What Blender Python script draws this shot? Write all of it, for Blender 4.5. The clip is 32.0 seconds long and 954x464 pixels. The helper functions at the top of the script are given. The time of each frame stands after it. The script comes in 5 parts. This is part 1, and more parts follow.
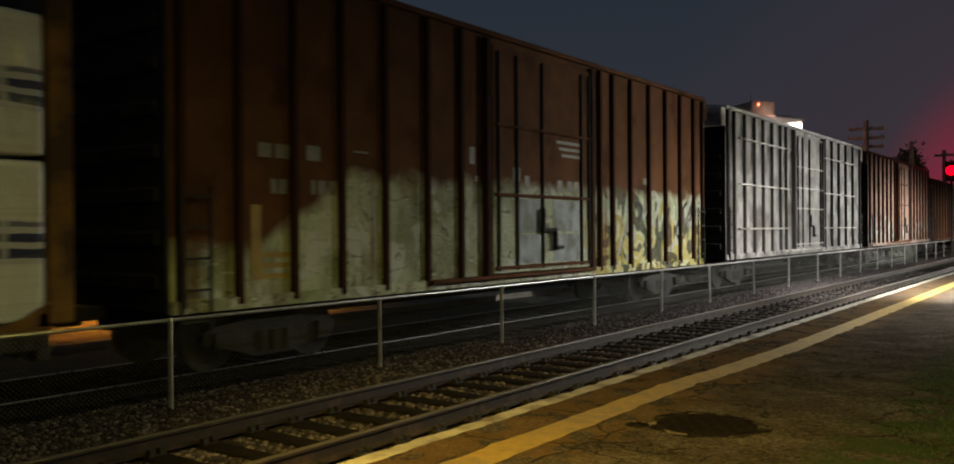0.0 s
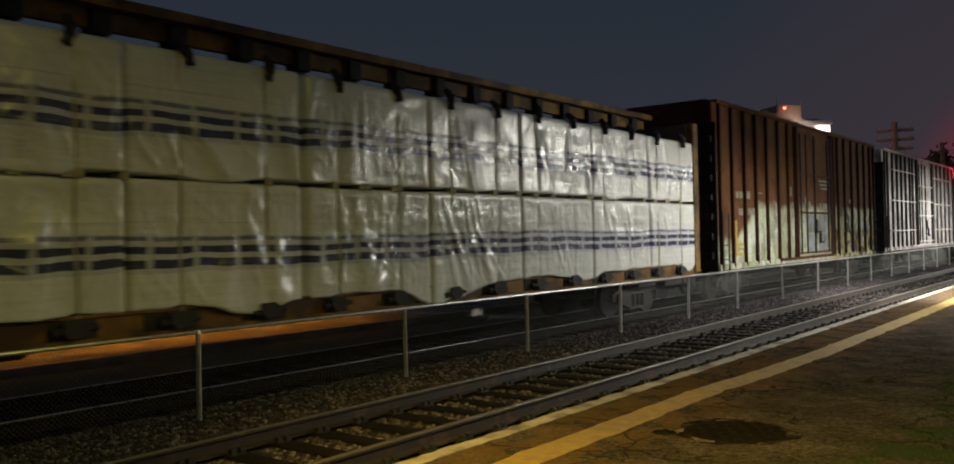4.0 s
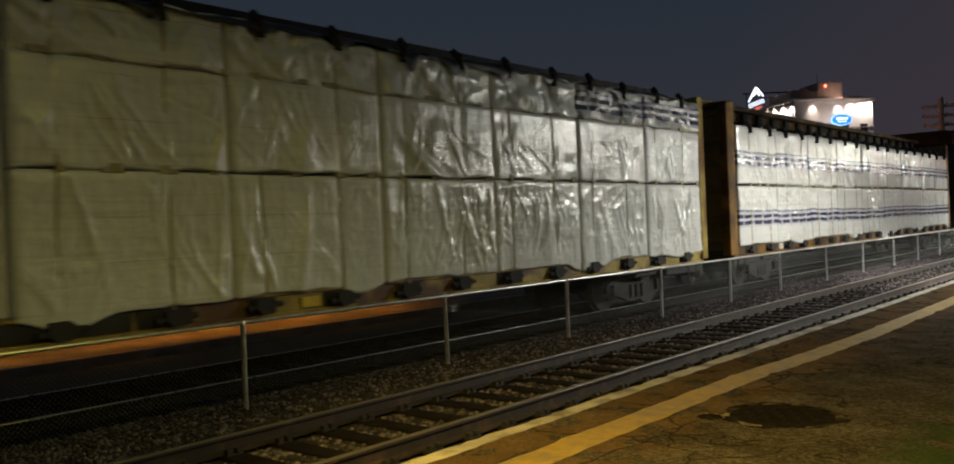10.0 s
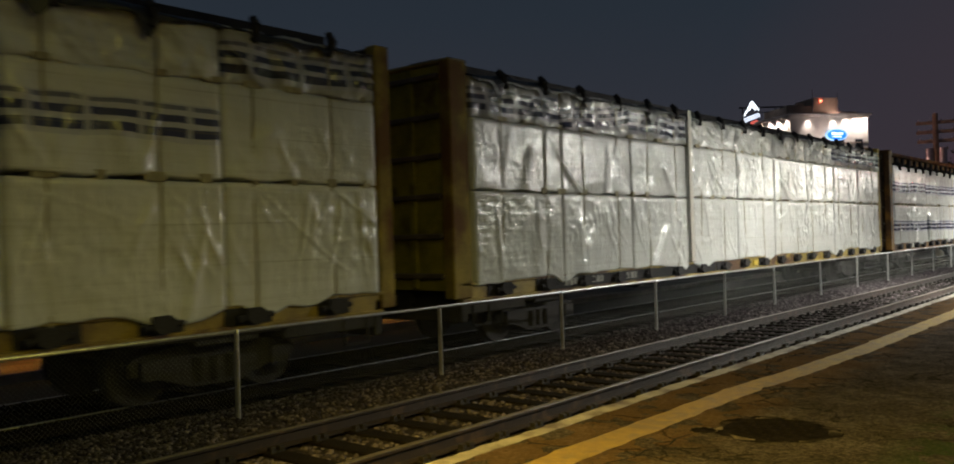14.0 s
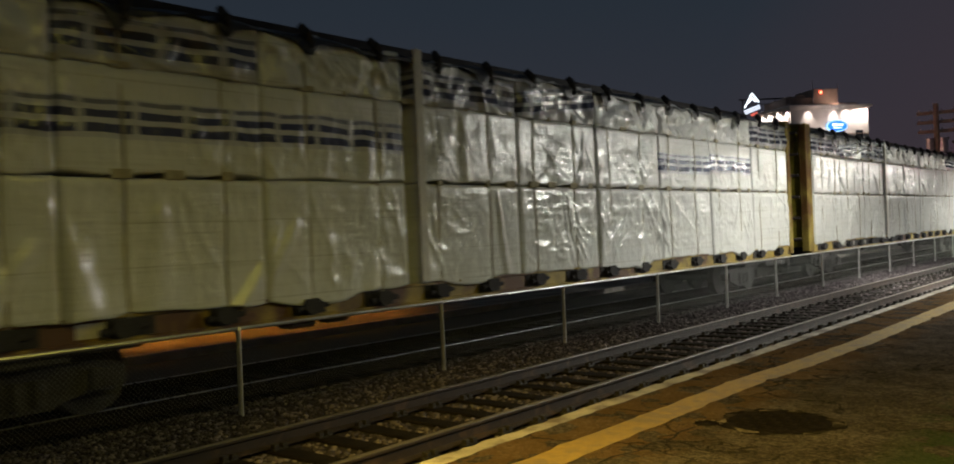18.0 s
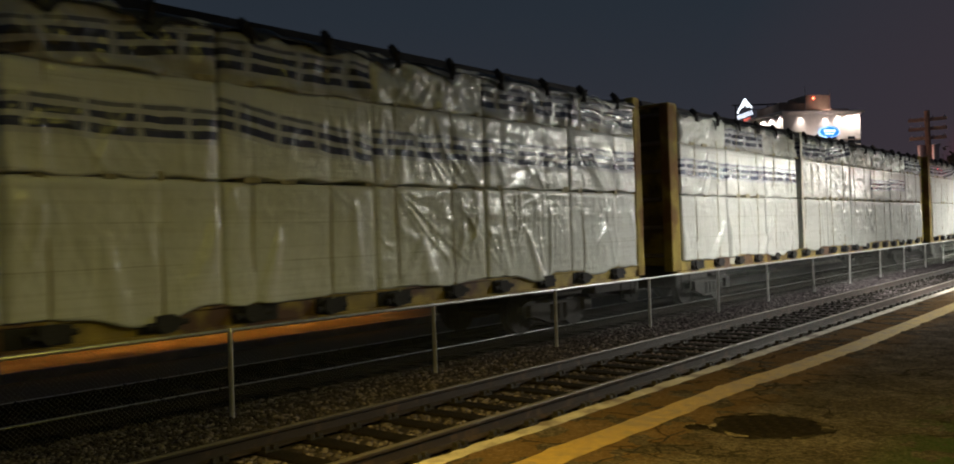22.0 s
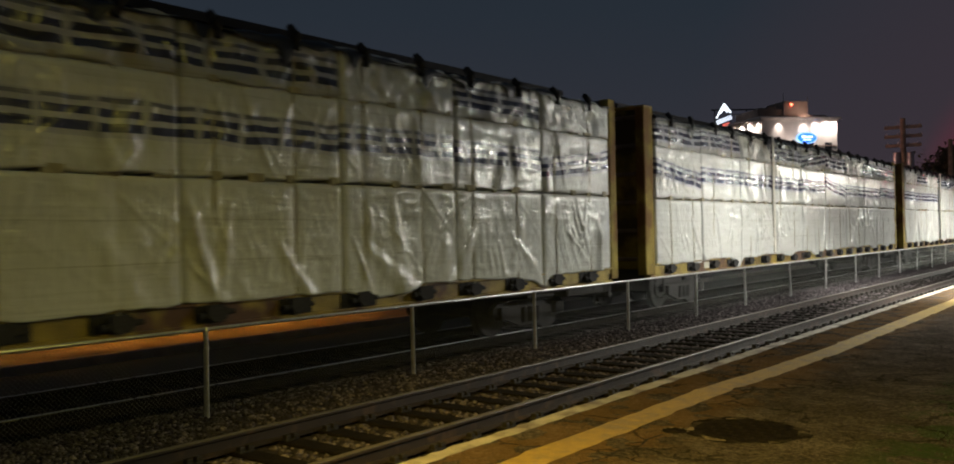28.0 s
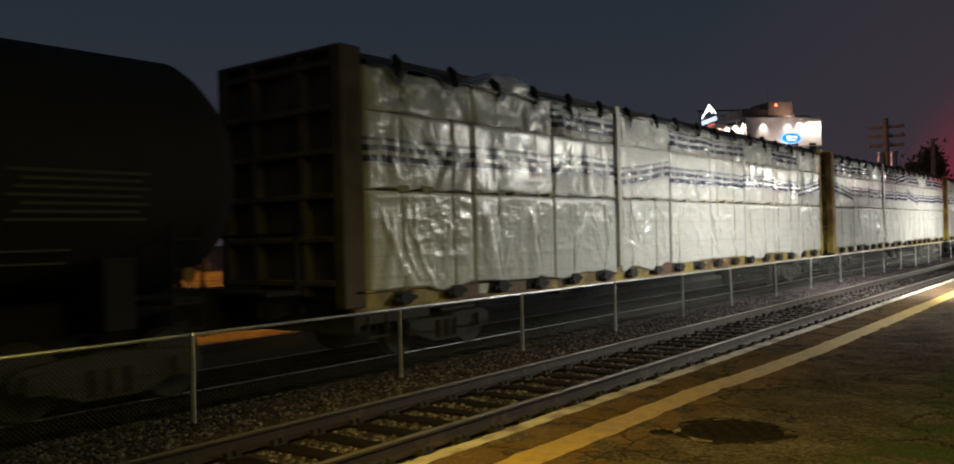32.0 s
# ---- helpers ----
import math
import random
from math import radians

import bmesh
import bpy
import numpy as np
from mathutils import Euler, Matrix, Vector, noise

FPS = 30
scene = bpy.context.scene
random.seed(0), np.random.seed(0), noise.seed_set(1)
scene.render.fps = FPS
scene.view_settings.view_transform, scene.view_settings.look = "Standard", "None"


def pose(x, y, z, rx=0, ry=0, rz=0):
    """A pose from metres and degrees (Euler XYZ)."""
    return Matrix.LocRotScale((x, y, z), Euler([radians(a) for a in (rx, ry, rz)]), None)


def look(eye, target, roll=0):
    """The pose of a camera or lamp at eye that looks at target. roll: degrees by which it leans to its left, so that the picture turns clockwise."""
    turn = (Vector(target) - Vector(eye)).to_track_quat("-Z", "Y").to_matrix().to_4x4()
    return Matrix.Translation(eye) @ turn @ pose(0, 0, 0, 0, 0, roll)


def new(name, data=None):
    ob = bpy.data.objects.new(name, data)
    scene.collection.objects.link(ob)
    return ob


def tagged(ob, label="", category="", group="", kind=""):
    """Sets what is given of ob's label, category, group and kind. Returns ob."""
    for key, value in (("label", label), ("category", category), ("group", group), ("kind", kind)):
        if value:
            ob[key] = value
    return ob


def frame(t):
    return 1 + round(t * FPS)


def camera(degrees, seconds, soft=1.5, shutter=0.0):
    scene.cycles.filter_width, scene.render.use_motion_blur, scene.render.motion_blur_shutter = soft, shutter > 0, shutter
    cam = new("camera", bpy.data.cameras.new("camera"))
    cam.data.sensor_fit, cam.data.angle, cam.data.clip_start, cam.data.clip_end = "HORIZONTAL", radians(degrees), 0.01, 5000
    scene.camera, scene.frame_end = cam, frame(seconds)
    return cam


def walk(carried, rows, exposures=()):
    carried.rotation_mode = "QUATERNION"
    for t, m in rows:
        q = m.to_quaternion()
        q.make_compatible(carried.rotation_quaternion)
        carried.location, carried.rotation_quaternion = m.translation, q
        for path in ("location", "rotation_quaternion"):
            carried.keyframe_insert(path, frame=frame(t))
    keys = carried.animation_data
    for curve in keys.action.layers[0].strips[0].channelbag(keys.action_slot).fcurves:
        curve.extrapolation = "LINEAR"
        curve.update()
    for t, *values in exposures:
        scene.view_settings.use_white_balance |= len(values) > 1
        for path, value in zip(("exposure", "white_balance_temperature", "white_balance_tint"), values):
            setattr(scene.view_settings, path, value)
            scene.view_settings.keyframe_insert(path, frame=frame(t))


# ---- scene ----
cam = camera(58.49, 32.0, soft=1.8, shutter=0.6)
PATH = [
    (0, 0.008, 0.012, 1.858, 89.807, 0.404, 36.393),
    (0.5, 0.008, 0.022, 1.854, 89.826, 0.521, 36.475),
    (1, 0.002, 0.024, 1.855, 89.834, 0.498, 36.660),
    (1.5, 0.012, 0.019, 1.859, 89.868, 0.621, 36.887),
    (2, 0.010, 0.019, 1.849, 89.934, 0.795, 36.975),
    (2.5, 0.017, 0.024, 1.855, 89.966, 0.882, 37.189),
    (4.5, 0.036, 0.010, 1.853, 90.525, 1.342, 38.424),
    (5, 0.034, -0.001, 1.866, 90.327, 1.434, 38.679),
    (5.5, 0.028, 0.011, 1.856, 90.191, 1.585, 38.855),
    (6, 0.020, 0.008, 1.857, 90.079, 1.599, 40.034),
    (6.5, 0.007, -0.002, 1.854, 89.862, 1.751, 41.122),
    (7, 0.004, 0.012, 1.845, 89.784, 1.994, 41.371),
    (7.5, 0.013, 0.004, 1.848, 89.737, 2.424, 41.163),
    (8, 0.011, 0.004, 1.851, 89.695, 2.528, 40.741),
    (8.5, -0.002, 0.017, 1.850, 89.711, 2.250, 40.801),
    (9, -0.000, 0.000, 1.849, 89.796, 2.176, 40.739),
    (9.5, 0.005, 0.006, 1.850, 89.891, 2.350, 40.474),
    (10, 0.007, 0.011, 1.855, 89.640, 2.383, 40.603),
    (10.5, -0.002, 0.001, 1.856, 89.762, 1.705, 40.678),
    (11, 0.003, -0.011, 1.855, 89.927, 1.258, 40.434),
    (11.5, 0.002, 0.003, 1.850, 90.194, 1.328, 39.917),
    (12, 0.001, 0.007, 1.855, 90.373, 1.161, 39.122),
    (12.5, 0.005, 0.002, 1.858, 90.371, 1.318, 38.830),
    (13, 0.003, 0.017, 1.854, 90.365, 1.567, 39.824),
    (13.5, 0.005, 0.004, 1.858, 90.278, 1.598, 40.100),
    (14, 0.011, 0.009, 1.856, 90.354, 1.762, 40.289),
    (14.5, 0.009, 0.008, 1.861, 90.368, 1.875, 40.950),
    (16.5, -0.003, 0.018, 1.858, 89.937, 2.230, 40.762),
    (17, -0.008, 0.019, 1.857, 89.915, 2.232, 40.343),
    (17.5, -0.005, 0.022, 1.860, 89.989, 2.205, 40.094),
    (18, -0.004, 0.022, 1.857, 90.010, 2.331, 40.355),
    (18.5, -0.001, 0.019, 1.861, 90.185, 2.213, 40.266),
    (19, 0.007, 0.015, 1.862, 90.283, 2.062, 40.144),
    (19.5, 0.012, 0.006, 1.864, 90.215, 2.237, 39.850),
    (20, 0.018, 0.014, 1.862, 90.360, 2.300, 39.900),
    (20.5, 0.020, 0.005, 1.854, 90.455, 2.375, 40.171),
    (21, 0.030, -0.002, 1.861, 90.346, 2.430, 40.386),
    (21.5, 0.019, -0.003, 1.867, 90.345, 1.977, 39.873),
    (22, 0.013, 0.011, 1.856, 90.209, 1.949, 39.877),
    (22.5, 0.003, 0.011, 1.865, 90.130, 1.445, 39.565),
    (23, -0.006, 0.019, 1.853, 90.346, 1.093, 39.279),
    (23.5, 0.001, 0.017, 1.859, 90.257, 0.782, 39.058),
    (24, -0.003, 0.012, 1.862, 90.091, 0.868, 38.990),
    (24.5, -0.010, 0.019, 1.864, 90.052, 0.940, 38.867),
    (25, -0.018, 0.022, 1.861, 90.110, 0.948, 38.756),
    (25.5, -0.007, 0.025, 1.860, 90.225, 1.197, 38.708),
    (27.5, -0.023, 0.021, 1.861, 89.962, 0.899, 38.562),
    (28, -0.017, 0.037, 1.859, 90.223, 1.231, 38.493),
    (28.5, -0.002, 0.023, 1.865, 90.330, 1.389, 38.784),
    (29, 0.006, 0.020, 1.866, 90.311, 1.564, 38.702),
    (29.5, 0.016, 0.013, 1.859, 90.205, 1.420, 37.778),
    (30, 0.003, 0.036, 1.850, 90.409, 1.358, 36.310),
    (30.5, -0.001, 0.015, 1.865, 90.330, 1.354, 36.225),
    (31, -0.003, 0.024, 1.869, 90.134, 1.487, 36.686),
    (31.5, -0.018, 0.035, 1.864, 90.205, 1.688, 36.879),
    (32, -0.008, 0.030, 1.874, 90.323, 1.606, 37.624),
]
walk(cam, [(t, pose(x, y, z, a, b, c)) for t, x, y, z, a, b, c in PATH])

# ---- light ----
world = bpy.data.worlds.new("night_sky")
scene.world = world
world.use_nodes = True
wn = world.node_tree
wbg = wn.nodes["Background"]
wtc = wn.nodes.new("ShaderNodeTexCoord")
wsep = wn.nodes.new("ShaderNodeSeparateXYZ")
wramp = wn.nodes.new("ShaderNodeValToRGB")
wn.links.new(wtc.outputs["Generated"], wsep.inputs[0])
wn.links.new(wsep.outputs[2], wramp.inputs[0])
wglow = wn.nodes.new("ShaderNodeMapRange")
wglow.inputs[1].default_value, wglow.inputs[2].default_value = 0.90, 1.0
wn.links.new(wsep.outputs[1], wglow.inputs[0])
wmix = wn.nodes.new("ShaderNodeMix")
wmix.data_type = "RGBA"
wn.links.new(wglow.outputs[0], wmix.inputs[0])
wn.links.new(wramp.outputs[0], wmix.inputs[6])
wmix.inputs[7].default_value = (0.040, 0.030, 0.039, 1)
# red glow round the railway signal ahead, put into the low sky's colour
wred = wn.nodes.new("ShaderNodeMapRange")
wred.interpolation_type = "SMOOTHSTEP"
wred.inputs[1].default_value, wred.inputs[2].default_value = 0.977, 0.999
wn.links.new(wsep.outputs[1], wred.inputs[0])
wlow = wn.nodes.new("ShaderNodeMapRange")
wlow.interpolation_type = "SMOOTHSTEP"
wlow.inputs[1].default_value, wlow.inputs[2].default_value = 0.24, 0.04
wn.links.new(wsep.outputs[2], wlow.inputs[0])
wboth = wn.nodes.new("ShaderNodeMath")
wboth.operation = "MULTIPLY"
wn.links.new(wred.outputs[0], wboth.inputs[0])
wn.links.new(wlow.outputs[0], wboth.inputs[1])
wsignalglow = wn.nodes.new("ShaderNodeMix")
wsignalglow.data_type = "RGBA"
wn.links.new(wboth.outputs[0], wsignalglow.inputs[0])
wn.links.new(wmix.outputs[2], wsignalglow.inputs[6])
wsignalglow.inputs[7].default_value = (0.26, 0.014, 0.040, 1)
wn.links.new(wsignalglow.outputs[2], wbg.inputs["Color"])
els = wramp.color_ramp.elements
els[0].position, els[0].color = 0.0, (0.044, 0.036, 0.042, 1)
els[1].position, els[1].color = 0.5, (0.012, 0.019, 0.03, 1)
e2 = els.new(0.12)
e2.color = (0.028, 0.030, 0.040, 1)
e3 = els.new(0.25)
e3.color = (0.0195, 0.0265, 0.037, 1)
wbg.inputs["Strength"].default_value = 1.0


def spot(name, place, target, watts, colour, angle, blend=1.0, radius=0.12):
    data = bpy.data.lights.new(name, "SPOT")
    data.energy, data.color, data.spot_size, data.spot_blend, data.shadow_soft_size = watts, colour, radians(angle), blend, radius
    ob = new(name, data)
    ob.matrix_world = look(place, target)
    return ob


LED = (1.0, 0.995, 0.885)
OLIVE = (1.0, 0.85, 0.13)
WARM = (1.0, 0.67, 0.12)
SODIUM = (1.0, 0.345, 0.016)
# platform lamps ahead: a row of white heads over the platform
for ly, watts, wide in ((24.0, 4300, 158), (50.0, 8200, 169), (74.0, 6800, 169)):
    spot("platform_lamp_light", (0.2, ly, 5.1), (-0.6, ly, 0), watts, LED, wide, 0.45)
# fill lights added at two of the lamps to brighten the train's side
spot("train_fill_light", (0.1, 23.8, 5.0), (-8.85, 18.3, 1.6), 1850, LED, 74, 1.0)
# two extra spots at the first lamp, added to brighten the platform
spot("platform_lamp_light", (0.2, 24.0, 5.08), (-0.5, 26.0, 0), 24000, LED, 112, 0.8)
spot("platform_lamp_light", (0.2, 23.9, 5.08), (0.2, 15.0, 0), 3000, LED, 76, 1.0)
spot("train_fill_light", (0.1, 49.8, 5.0), (-8.85, 31.0, 0.8), 1900, LED, 62, 1.0)
spot("train_fill_light", (0.1, 24.2, 5.0), (-8.85, 31.0, 1.4), 550, LED, 76, 1.0)
# the nearest lamp of the row is an old yellow one with a cut-off hood
spot("platform_lamp_light", (0.2, 5.0, 6.0), (0.2, 5.0, 0), 860, OLIVE, 168, 0.62, 3.0)
spot("edge_lamp_light", (-2.7, 1.6, 3.9), (-3.1, 5.0, 0), 2450, WARM, 83, 1.0)
# sodium street lamps on the road beyond the tracks
for sy, watts in ((1.5, 420), (8.0, 1950), (14.0, 3300)):
    spot("far_side_light", (-22.0, sy, 6.4), (-22.0, sy, 0), watts, SODIUM, 96, 0.5)
for sx, sy, watts in ((-36.0, 9.0, 8000), (-36.0, 25.0, 6500), (-54.0, 15.0, 3500), (-54.0, 36.0, 4000)):
    spot("far_side_light", (sx, sy, 8.3), (sx, sy, 0), watts, SODIUM, 112, 0.5)
# spill of the red railway signal
spot("signal_light", (-7.95, 62.2, 5.43), (-8.2, 30, 2.0), 130, (1.0, 0.06, 0.08), 100, 1.0, 0.3)
# an unseen lamp past the train, added to brighten the pole tops
spot("far_side_light", (-24.0, 52.0, 6.2), (-13.8, 75.0, 7.5), 2200, (1.0, 0.50, 0.40), 52, 1.0)

# ---- materials ----


def material(name, colour, rough=0.6, metal=0.0, vary=0.25, scale=6.0, bump=0.15, fine=60.0, second=None, second_at=0.6, spec=0.5):
    """A surface with blotches at one scale and grain at another; second is a wear or stain colour."""
    m = bpy.data.materials.new(name)
    m.use_nodes = True
    nt = m.node_tree
    b = nt.nodes["Principled BSDF"]
    tc = nt.nodes.new("ShaderNodeTexCoord")
    n1 = nt.nodes.new("ShaderNodeTexNoise")
    n1.inputs["Scale"].default_value, n1.inputs["Detail"].default_value = scale, 5
    n2 = nt.nodes.new("ShaderNodeTexNoise")
    n2.inputs["Scale"].default_value, n2.inputs["Detail"].default_value = fine, 3
    nt.links.new(tc.outputs["Object"], n1.inputs["Vector"])
    nt.links.new(tc.outputs["Object"], n2.inputs["Vector"])
    r = nt.nodes.new("ShaderNodeValToRGB")
    c = Vector(colour)
    r.color_ramp.elements[0].color = (*(c * (1 - vary)), 1)
    r.color_ramp.elements[0].position = 0.3
    r.color_ramp.elements[1].color = (*(c * (1 + vary * 0.6)), 1)
    r.color_ramp.elements[1].position = 0.7
    nt.links.new(n1.outputs[0], r.inputs[0])
    out = r.outputs[0]
    mix = nt.nodes.new("ShaderNodeMix")
    mix.data_type, mix.blend_type = "RGBA", "OVERLAY"
    mix.inputs[0].default_value = vary
    nt.links.new(out, mix.inputs[6])
    nt.links.new(n2.outputs[0], mix.inputs[7])
    out = mix.outputs[2]
    if second:
        n3 = nt.nodes.new("ShaderNodeTexNoise")
        n3.inputs["Scale"].default_value, n3.inputs["Detail"].default_value = scale * 0.6, 8
        nt.links.new(tc.outputs["Object"], n3.inputs["Vector"])
        k = nt.nodes.new("ShaderNodeMapRange")
        k.inputs[1].default_value, k.inputs[2].default_value = second_at - 0.06, second_at + 0.06
        nt.links.new(n3.outputs[0], k.inputs[0])
        mx = nt.nodes.new("ShaderNodeMix")
        mx.data_type = "RGBA"
        nt.links.new(k.outputs[0], mx.inputs[0])
        nt.links.new(out, mx.inputs[6])
        mx.inputs[7].default_value = (*second, 1)
        out = mx.outputs[2]
    nt.links.new(out, b.inputs["Base Color"])
    rr = nt.nodes.new("ShaderNodeMapRange")
    rr.inputs[3].default_value, rr.inputs[4].default_value = max(rough - 0.12, 0.05), min(rough + 0.12, 1)
    nt.links.new(n1.outputs[0], rr.inputs[0])
    nt.links.new(rr.outputs[0], b.inputs["Roughness"])
    b.inputs["Metallic"].default_value = metal
    b.inputs["Specular IOR Level"].default_value = spec
    bp = nt.nodes.new("ShaderNodeBump")
    bp.inputs["Strength"].default_value, bp.inputs["Distance"].default_value = bump, 0.02
    nt.links.new(n2.outputs[0], bp.inputs["Height"])
    nt.links.new(bp.outputs[0], b.inputs["Normal"])
    return m


def glowing(name, colour, strength):
    m = bpy.data.materials.new(name)
    m.use_nodes = True
    b = m.node_tree.nodes["Principled BSDF"]
    b.inputs["Base Color"].default_value = (*colour, 1)
    b.inputs["Emission Color"].default_value = (*colour, 1)
    b.inputs["Emission Strength"].default_value = strength
    return m


def calc(nt, op, a, b=0.0, c=0.0):
    n = nt.nodes.new("ShaderNodeMath")
    n.operation = op
    for i, v in enumerate((a, b, c)):
        if isinstance(v, (int, float)):
            n.inputs[i].default_value = v
        else:
            nt.links.new(v, n.inputs[i])
    return n.outputs[0]


def band(nt, v, low, high):
    return calc(nt, "MULTIPLY", calc(nt, "GREATER_THAN", v, low), calc(nt, "LESS_THAN", v, high))


def blend(nt, factor, a, b):
    n = nt.nodes.new("ShaderNodeMix")
    n.data_type = "RGBA"
    for i, v in ((0, factor), (6, a), (7, b)):
        if isinstance(v, (int, float)):
            n.inputs[i].default_value = v
        elif isinstance(v, tuple):
            n.inputs[i].default_value = (*v, 1)
        else:
            nt.links.new(v, n.inputs[i])
    return n.outputs[2]


def wrap_material(name, stripes=None, base=(0.68, 0.68, 0.66), ink=(0.010, 0.014, 0.065), dash=0.61, tilt=0.0):
    """White plastic lumber wrap; stripes: height of the printed triple line on each bundle, tilt: its slope."""
    m = bpy.data.materials.new(name)
    m.use_nodes = True
    nt = m.node_tree
    b = nt.nodes["Principled BSDF"]
    tc = nt.nodes.new("ShaderNodeTexCoord")
    info = nt.nodes.new("ShaderNodeObjectInfo")
    shift = calc(nt, "MULTIPLY", info.outputs["Random"], 23.0)
    sep = nt.nodes.new("ShaderNodeSeparateXYZ")
    nt.links.new(tc.outputs["Object"], sep.inputs[0])

    def cloud(scale, detail, stretch=(1, 1, 1), turn=0.0, twist=0.0):
        mp = nt.nodes.new("ShaderNodeMapping")
        mp.inputs["Rotation"].default_value, mp.inputs["Scale"].default_value = (turn, 0, 0), stretch
        nt.links.new(tc.outputs["Object"], mp.inputs["Vector"])
        n = nt.nodes.new("ShaderNodeTexNoise")
        n.noise_dimensions = "4D"
        n.inputs["Scale"].default_value, n.inputs["Detail"].default_value, n.inputs["Distortion"].default_value = scale, detail, twist
        nt.links.new(mp.outputs[0], n.inputs["Vector"])
        nt.links.new(shift, n.inputs["W"])
        return n

    def soft(v, low, high):
        k = nt.nodes.new("ShaderNodeMapRange")
        k.interpolation_type = "SMOOTHSTEP"
        k.inputs[1].default_value, k.inputs[2].default_value = low, high
        nt.links.new(v, k.inputs[0])
        return k.outputs[0]

    tone = cloud(1.3, 5).outputs[0]
    col = blend(nt, tone, tuple(0.78 * v for v in base), tuple(min(1.10 * v, 0.85) for v in base))
    # grey smears along the boards under the film
    smear = calc(nt, "MULTIPLY", soft(cloud(1.0, 3, (1, 0.35, 20)).outputs[0], 0.5, 0.64), 0.20)
    col = blend(nt, smear, col, (0.42, 0.40, 0.34))
    if stripes is not None:
        wob = calc(nt, "SUBTRACT", cloud(0.8, 2).outputs[0], 0.5)
        ripple = calc(nt, "SUBTRACT", cloud(3.4, 2).outputs[0], 0.5)
        lift = calc(nt, "MULTIPLY", calc(nt, "SUBTRACT", info.outputs["Random"], 0.5), 0.07)
        v = calc(nt, "ADD", calc(nt, "ADD", sep.outputs[2], lift), calc(nt, "ADD", calc(nt, "MULTIPLY", wob, 0.12), calc(nt, "MULTIPLY", ripple, 0.05)))
        v = calc(nt, "SUBTRACT", calc(nt, "SUBTRACT", v, stripes), calc(nt, "MULTIPLY", sep.outputs[1], tilt))
        along = calc(nt, "FRACT", calc(nt, "DIVIDE", calc(nt, "ADD", sep.outputs[1], calc(nt, "ADD", 40.0, calc(nt, "MULTIPLY", ripple, 0.12))), dash))
        broken = calc(nt, "LESS_THAN", along, 0.86)
        lines = calc(nt, "ADD", band(nt, v, 0.0, 0.10), band(nt, v, 0.165, 0.25))
        thin = band(nt, v, 0.315, 0.365)
        col = blend(nt, calc(nt, "MULTIPLY", band(nt, v, -0.06, 0.385), 0.62), col, (0.42, 0.42, 0.50))
        col = blend(nt, calc(nt, "MULTIPLY", calc(nt, "ADD", lines, calc(nt, "MULTIPLY", thin, 0.72)), calc(nt, "ADD", 0.22, calc(nt, "MULTIPLY", broken, 0.71))), col, ink)
    # courses of boards showing through
    course = calc(nt, "FRACT", calc(nt, "DIVIDE", calc(nt, "ADD", sep.outputs[2], calc(nt, "MULTIPLY", tone, 0.03)), 0.49))
    col = blend(nt, calc(nt, "MULTIPLY", band(nt, course, 0.0, 0.035), calc(nt, "MULTIPLY", soft(cloud(0.9, 2).outputs[0], 0.42, 0.6), 0.30)), col, (0.22, 0.19, 0.13))
    nt.links.new(col, b.inputs["Base Color"])
    b.inputs["Roughness"].default_value = 0.20
    b.inputs["Specular IOR Level"].default_value = 0.75
    # crumpled facets, ridges that slant both ways, and board edges where the film lies tight
    loose = soft(cloud(1.1, 2).outputs[0], 0.40, 0.60)
    height = calc(nt, "MULTIPLY", cloud(4.0, 4, (1, 1, 1), 0.0, 0.8).outputs[0], 0.07)
    warp = nt.nodes.new("ShaderNodeMix")
    warp.data_type, warp.blend_type = "RGBA", "LINEAR_LIGHT"
    warp.inputs[0].default_value = 0.22
    nt.links.new(tc.outputs["Object"], warp.inputs[6])
    nt.links.new(cloud(2.6, 2).outputs["Color"], warp.inputs[7])
    for scale, deep in ((3.0, 0.12), (8.0, 0.06)):
        vo = nt.nodes.new("ShaderNodeTexVoronoi")
        vo.voronoi_dimensions = "4D"
        vo.inputs["Scale"].default_value = scale
        nt.links.new(warp.outputs[2], vo.inputs["Vector"])
        nt.links.new(shift, vo.inputs["W"])
        height = calc(nt, "ADD", height, calc(nt, "MULTIPLY", calc(nt, "MULTIPLY", vo.outputs["Distance"], loose), deep))
    tight = calc(nt, "SUBTRACT", 1.0, loose)
    boards = cloud(1.0, 2, (1, 1.6, 10)).outputs[0]
    height = calc(nt, "ADD", height, calc(nt, "MULTIPLY", calc(nt, "MULTIPLY", soft(boards, 0.44, 0.60), tight), 0.085))
    for turn, scale, power, deep in ((0.75, 1.5, 6.0, 0.11), (-0.6, 1.7, 6.0, 0.10), (0.15, 2.8, 5.0, 0.06)):
        rn = cloud(scale, 3, (1, 2.8, 0.7), turn, 0.5).outputs[0]
        ridge = calc(nt, "SUBTRACT", 1.0, calc(nt, "ABSOLUTE", calc(nt, "MULTIPLY", calc(nt, "SUBTRACT", rn, 0.5), 5.0)))
        height = calc(nt, "ADD", height, calc(nt, "MULTIPLY", calc(nt, "POWER", calc(nt, "MAXIMUM", ridge, 0.0), power), deep))
    bp = nt.nodes.new("ShaderNodeBump")
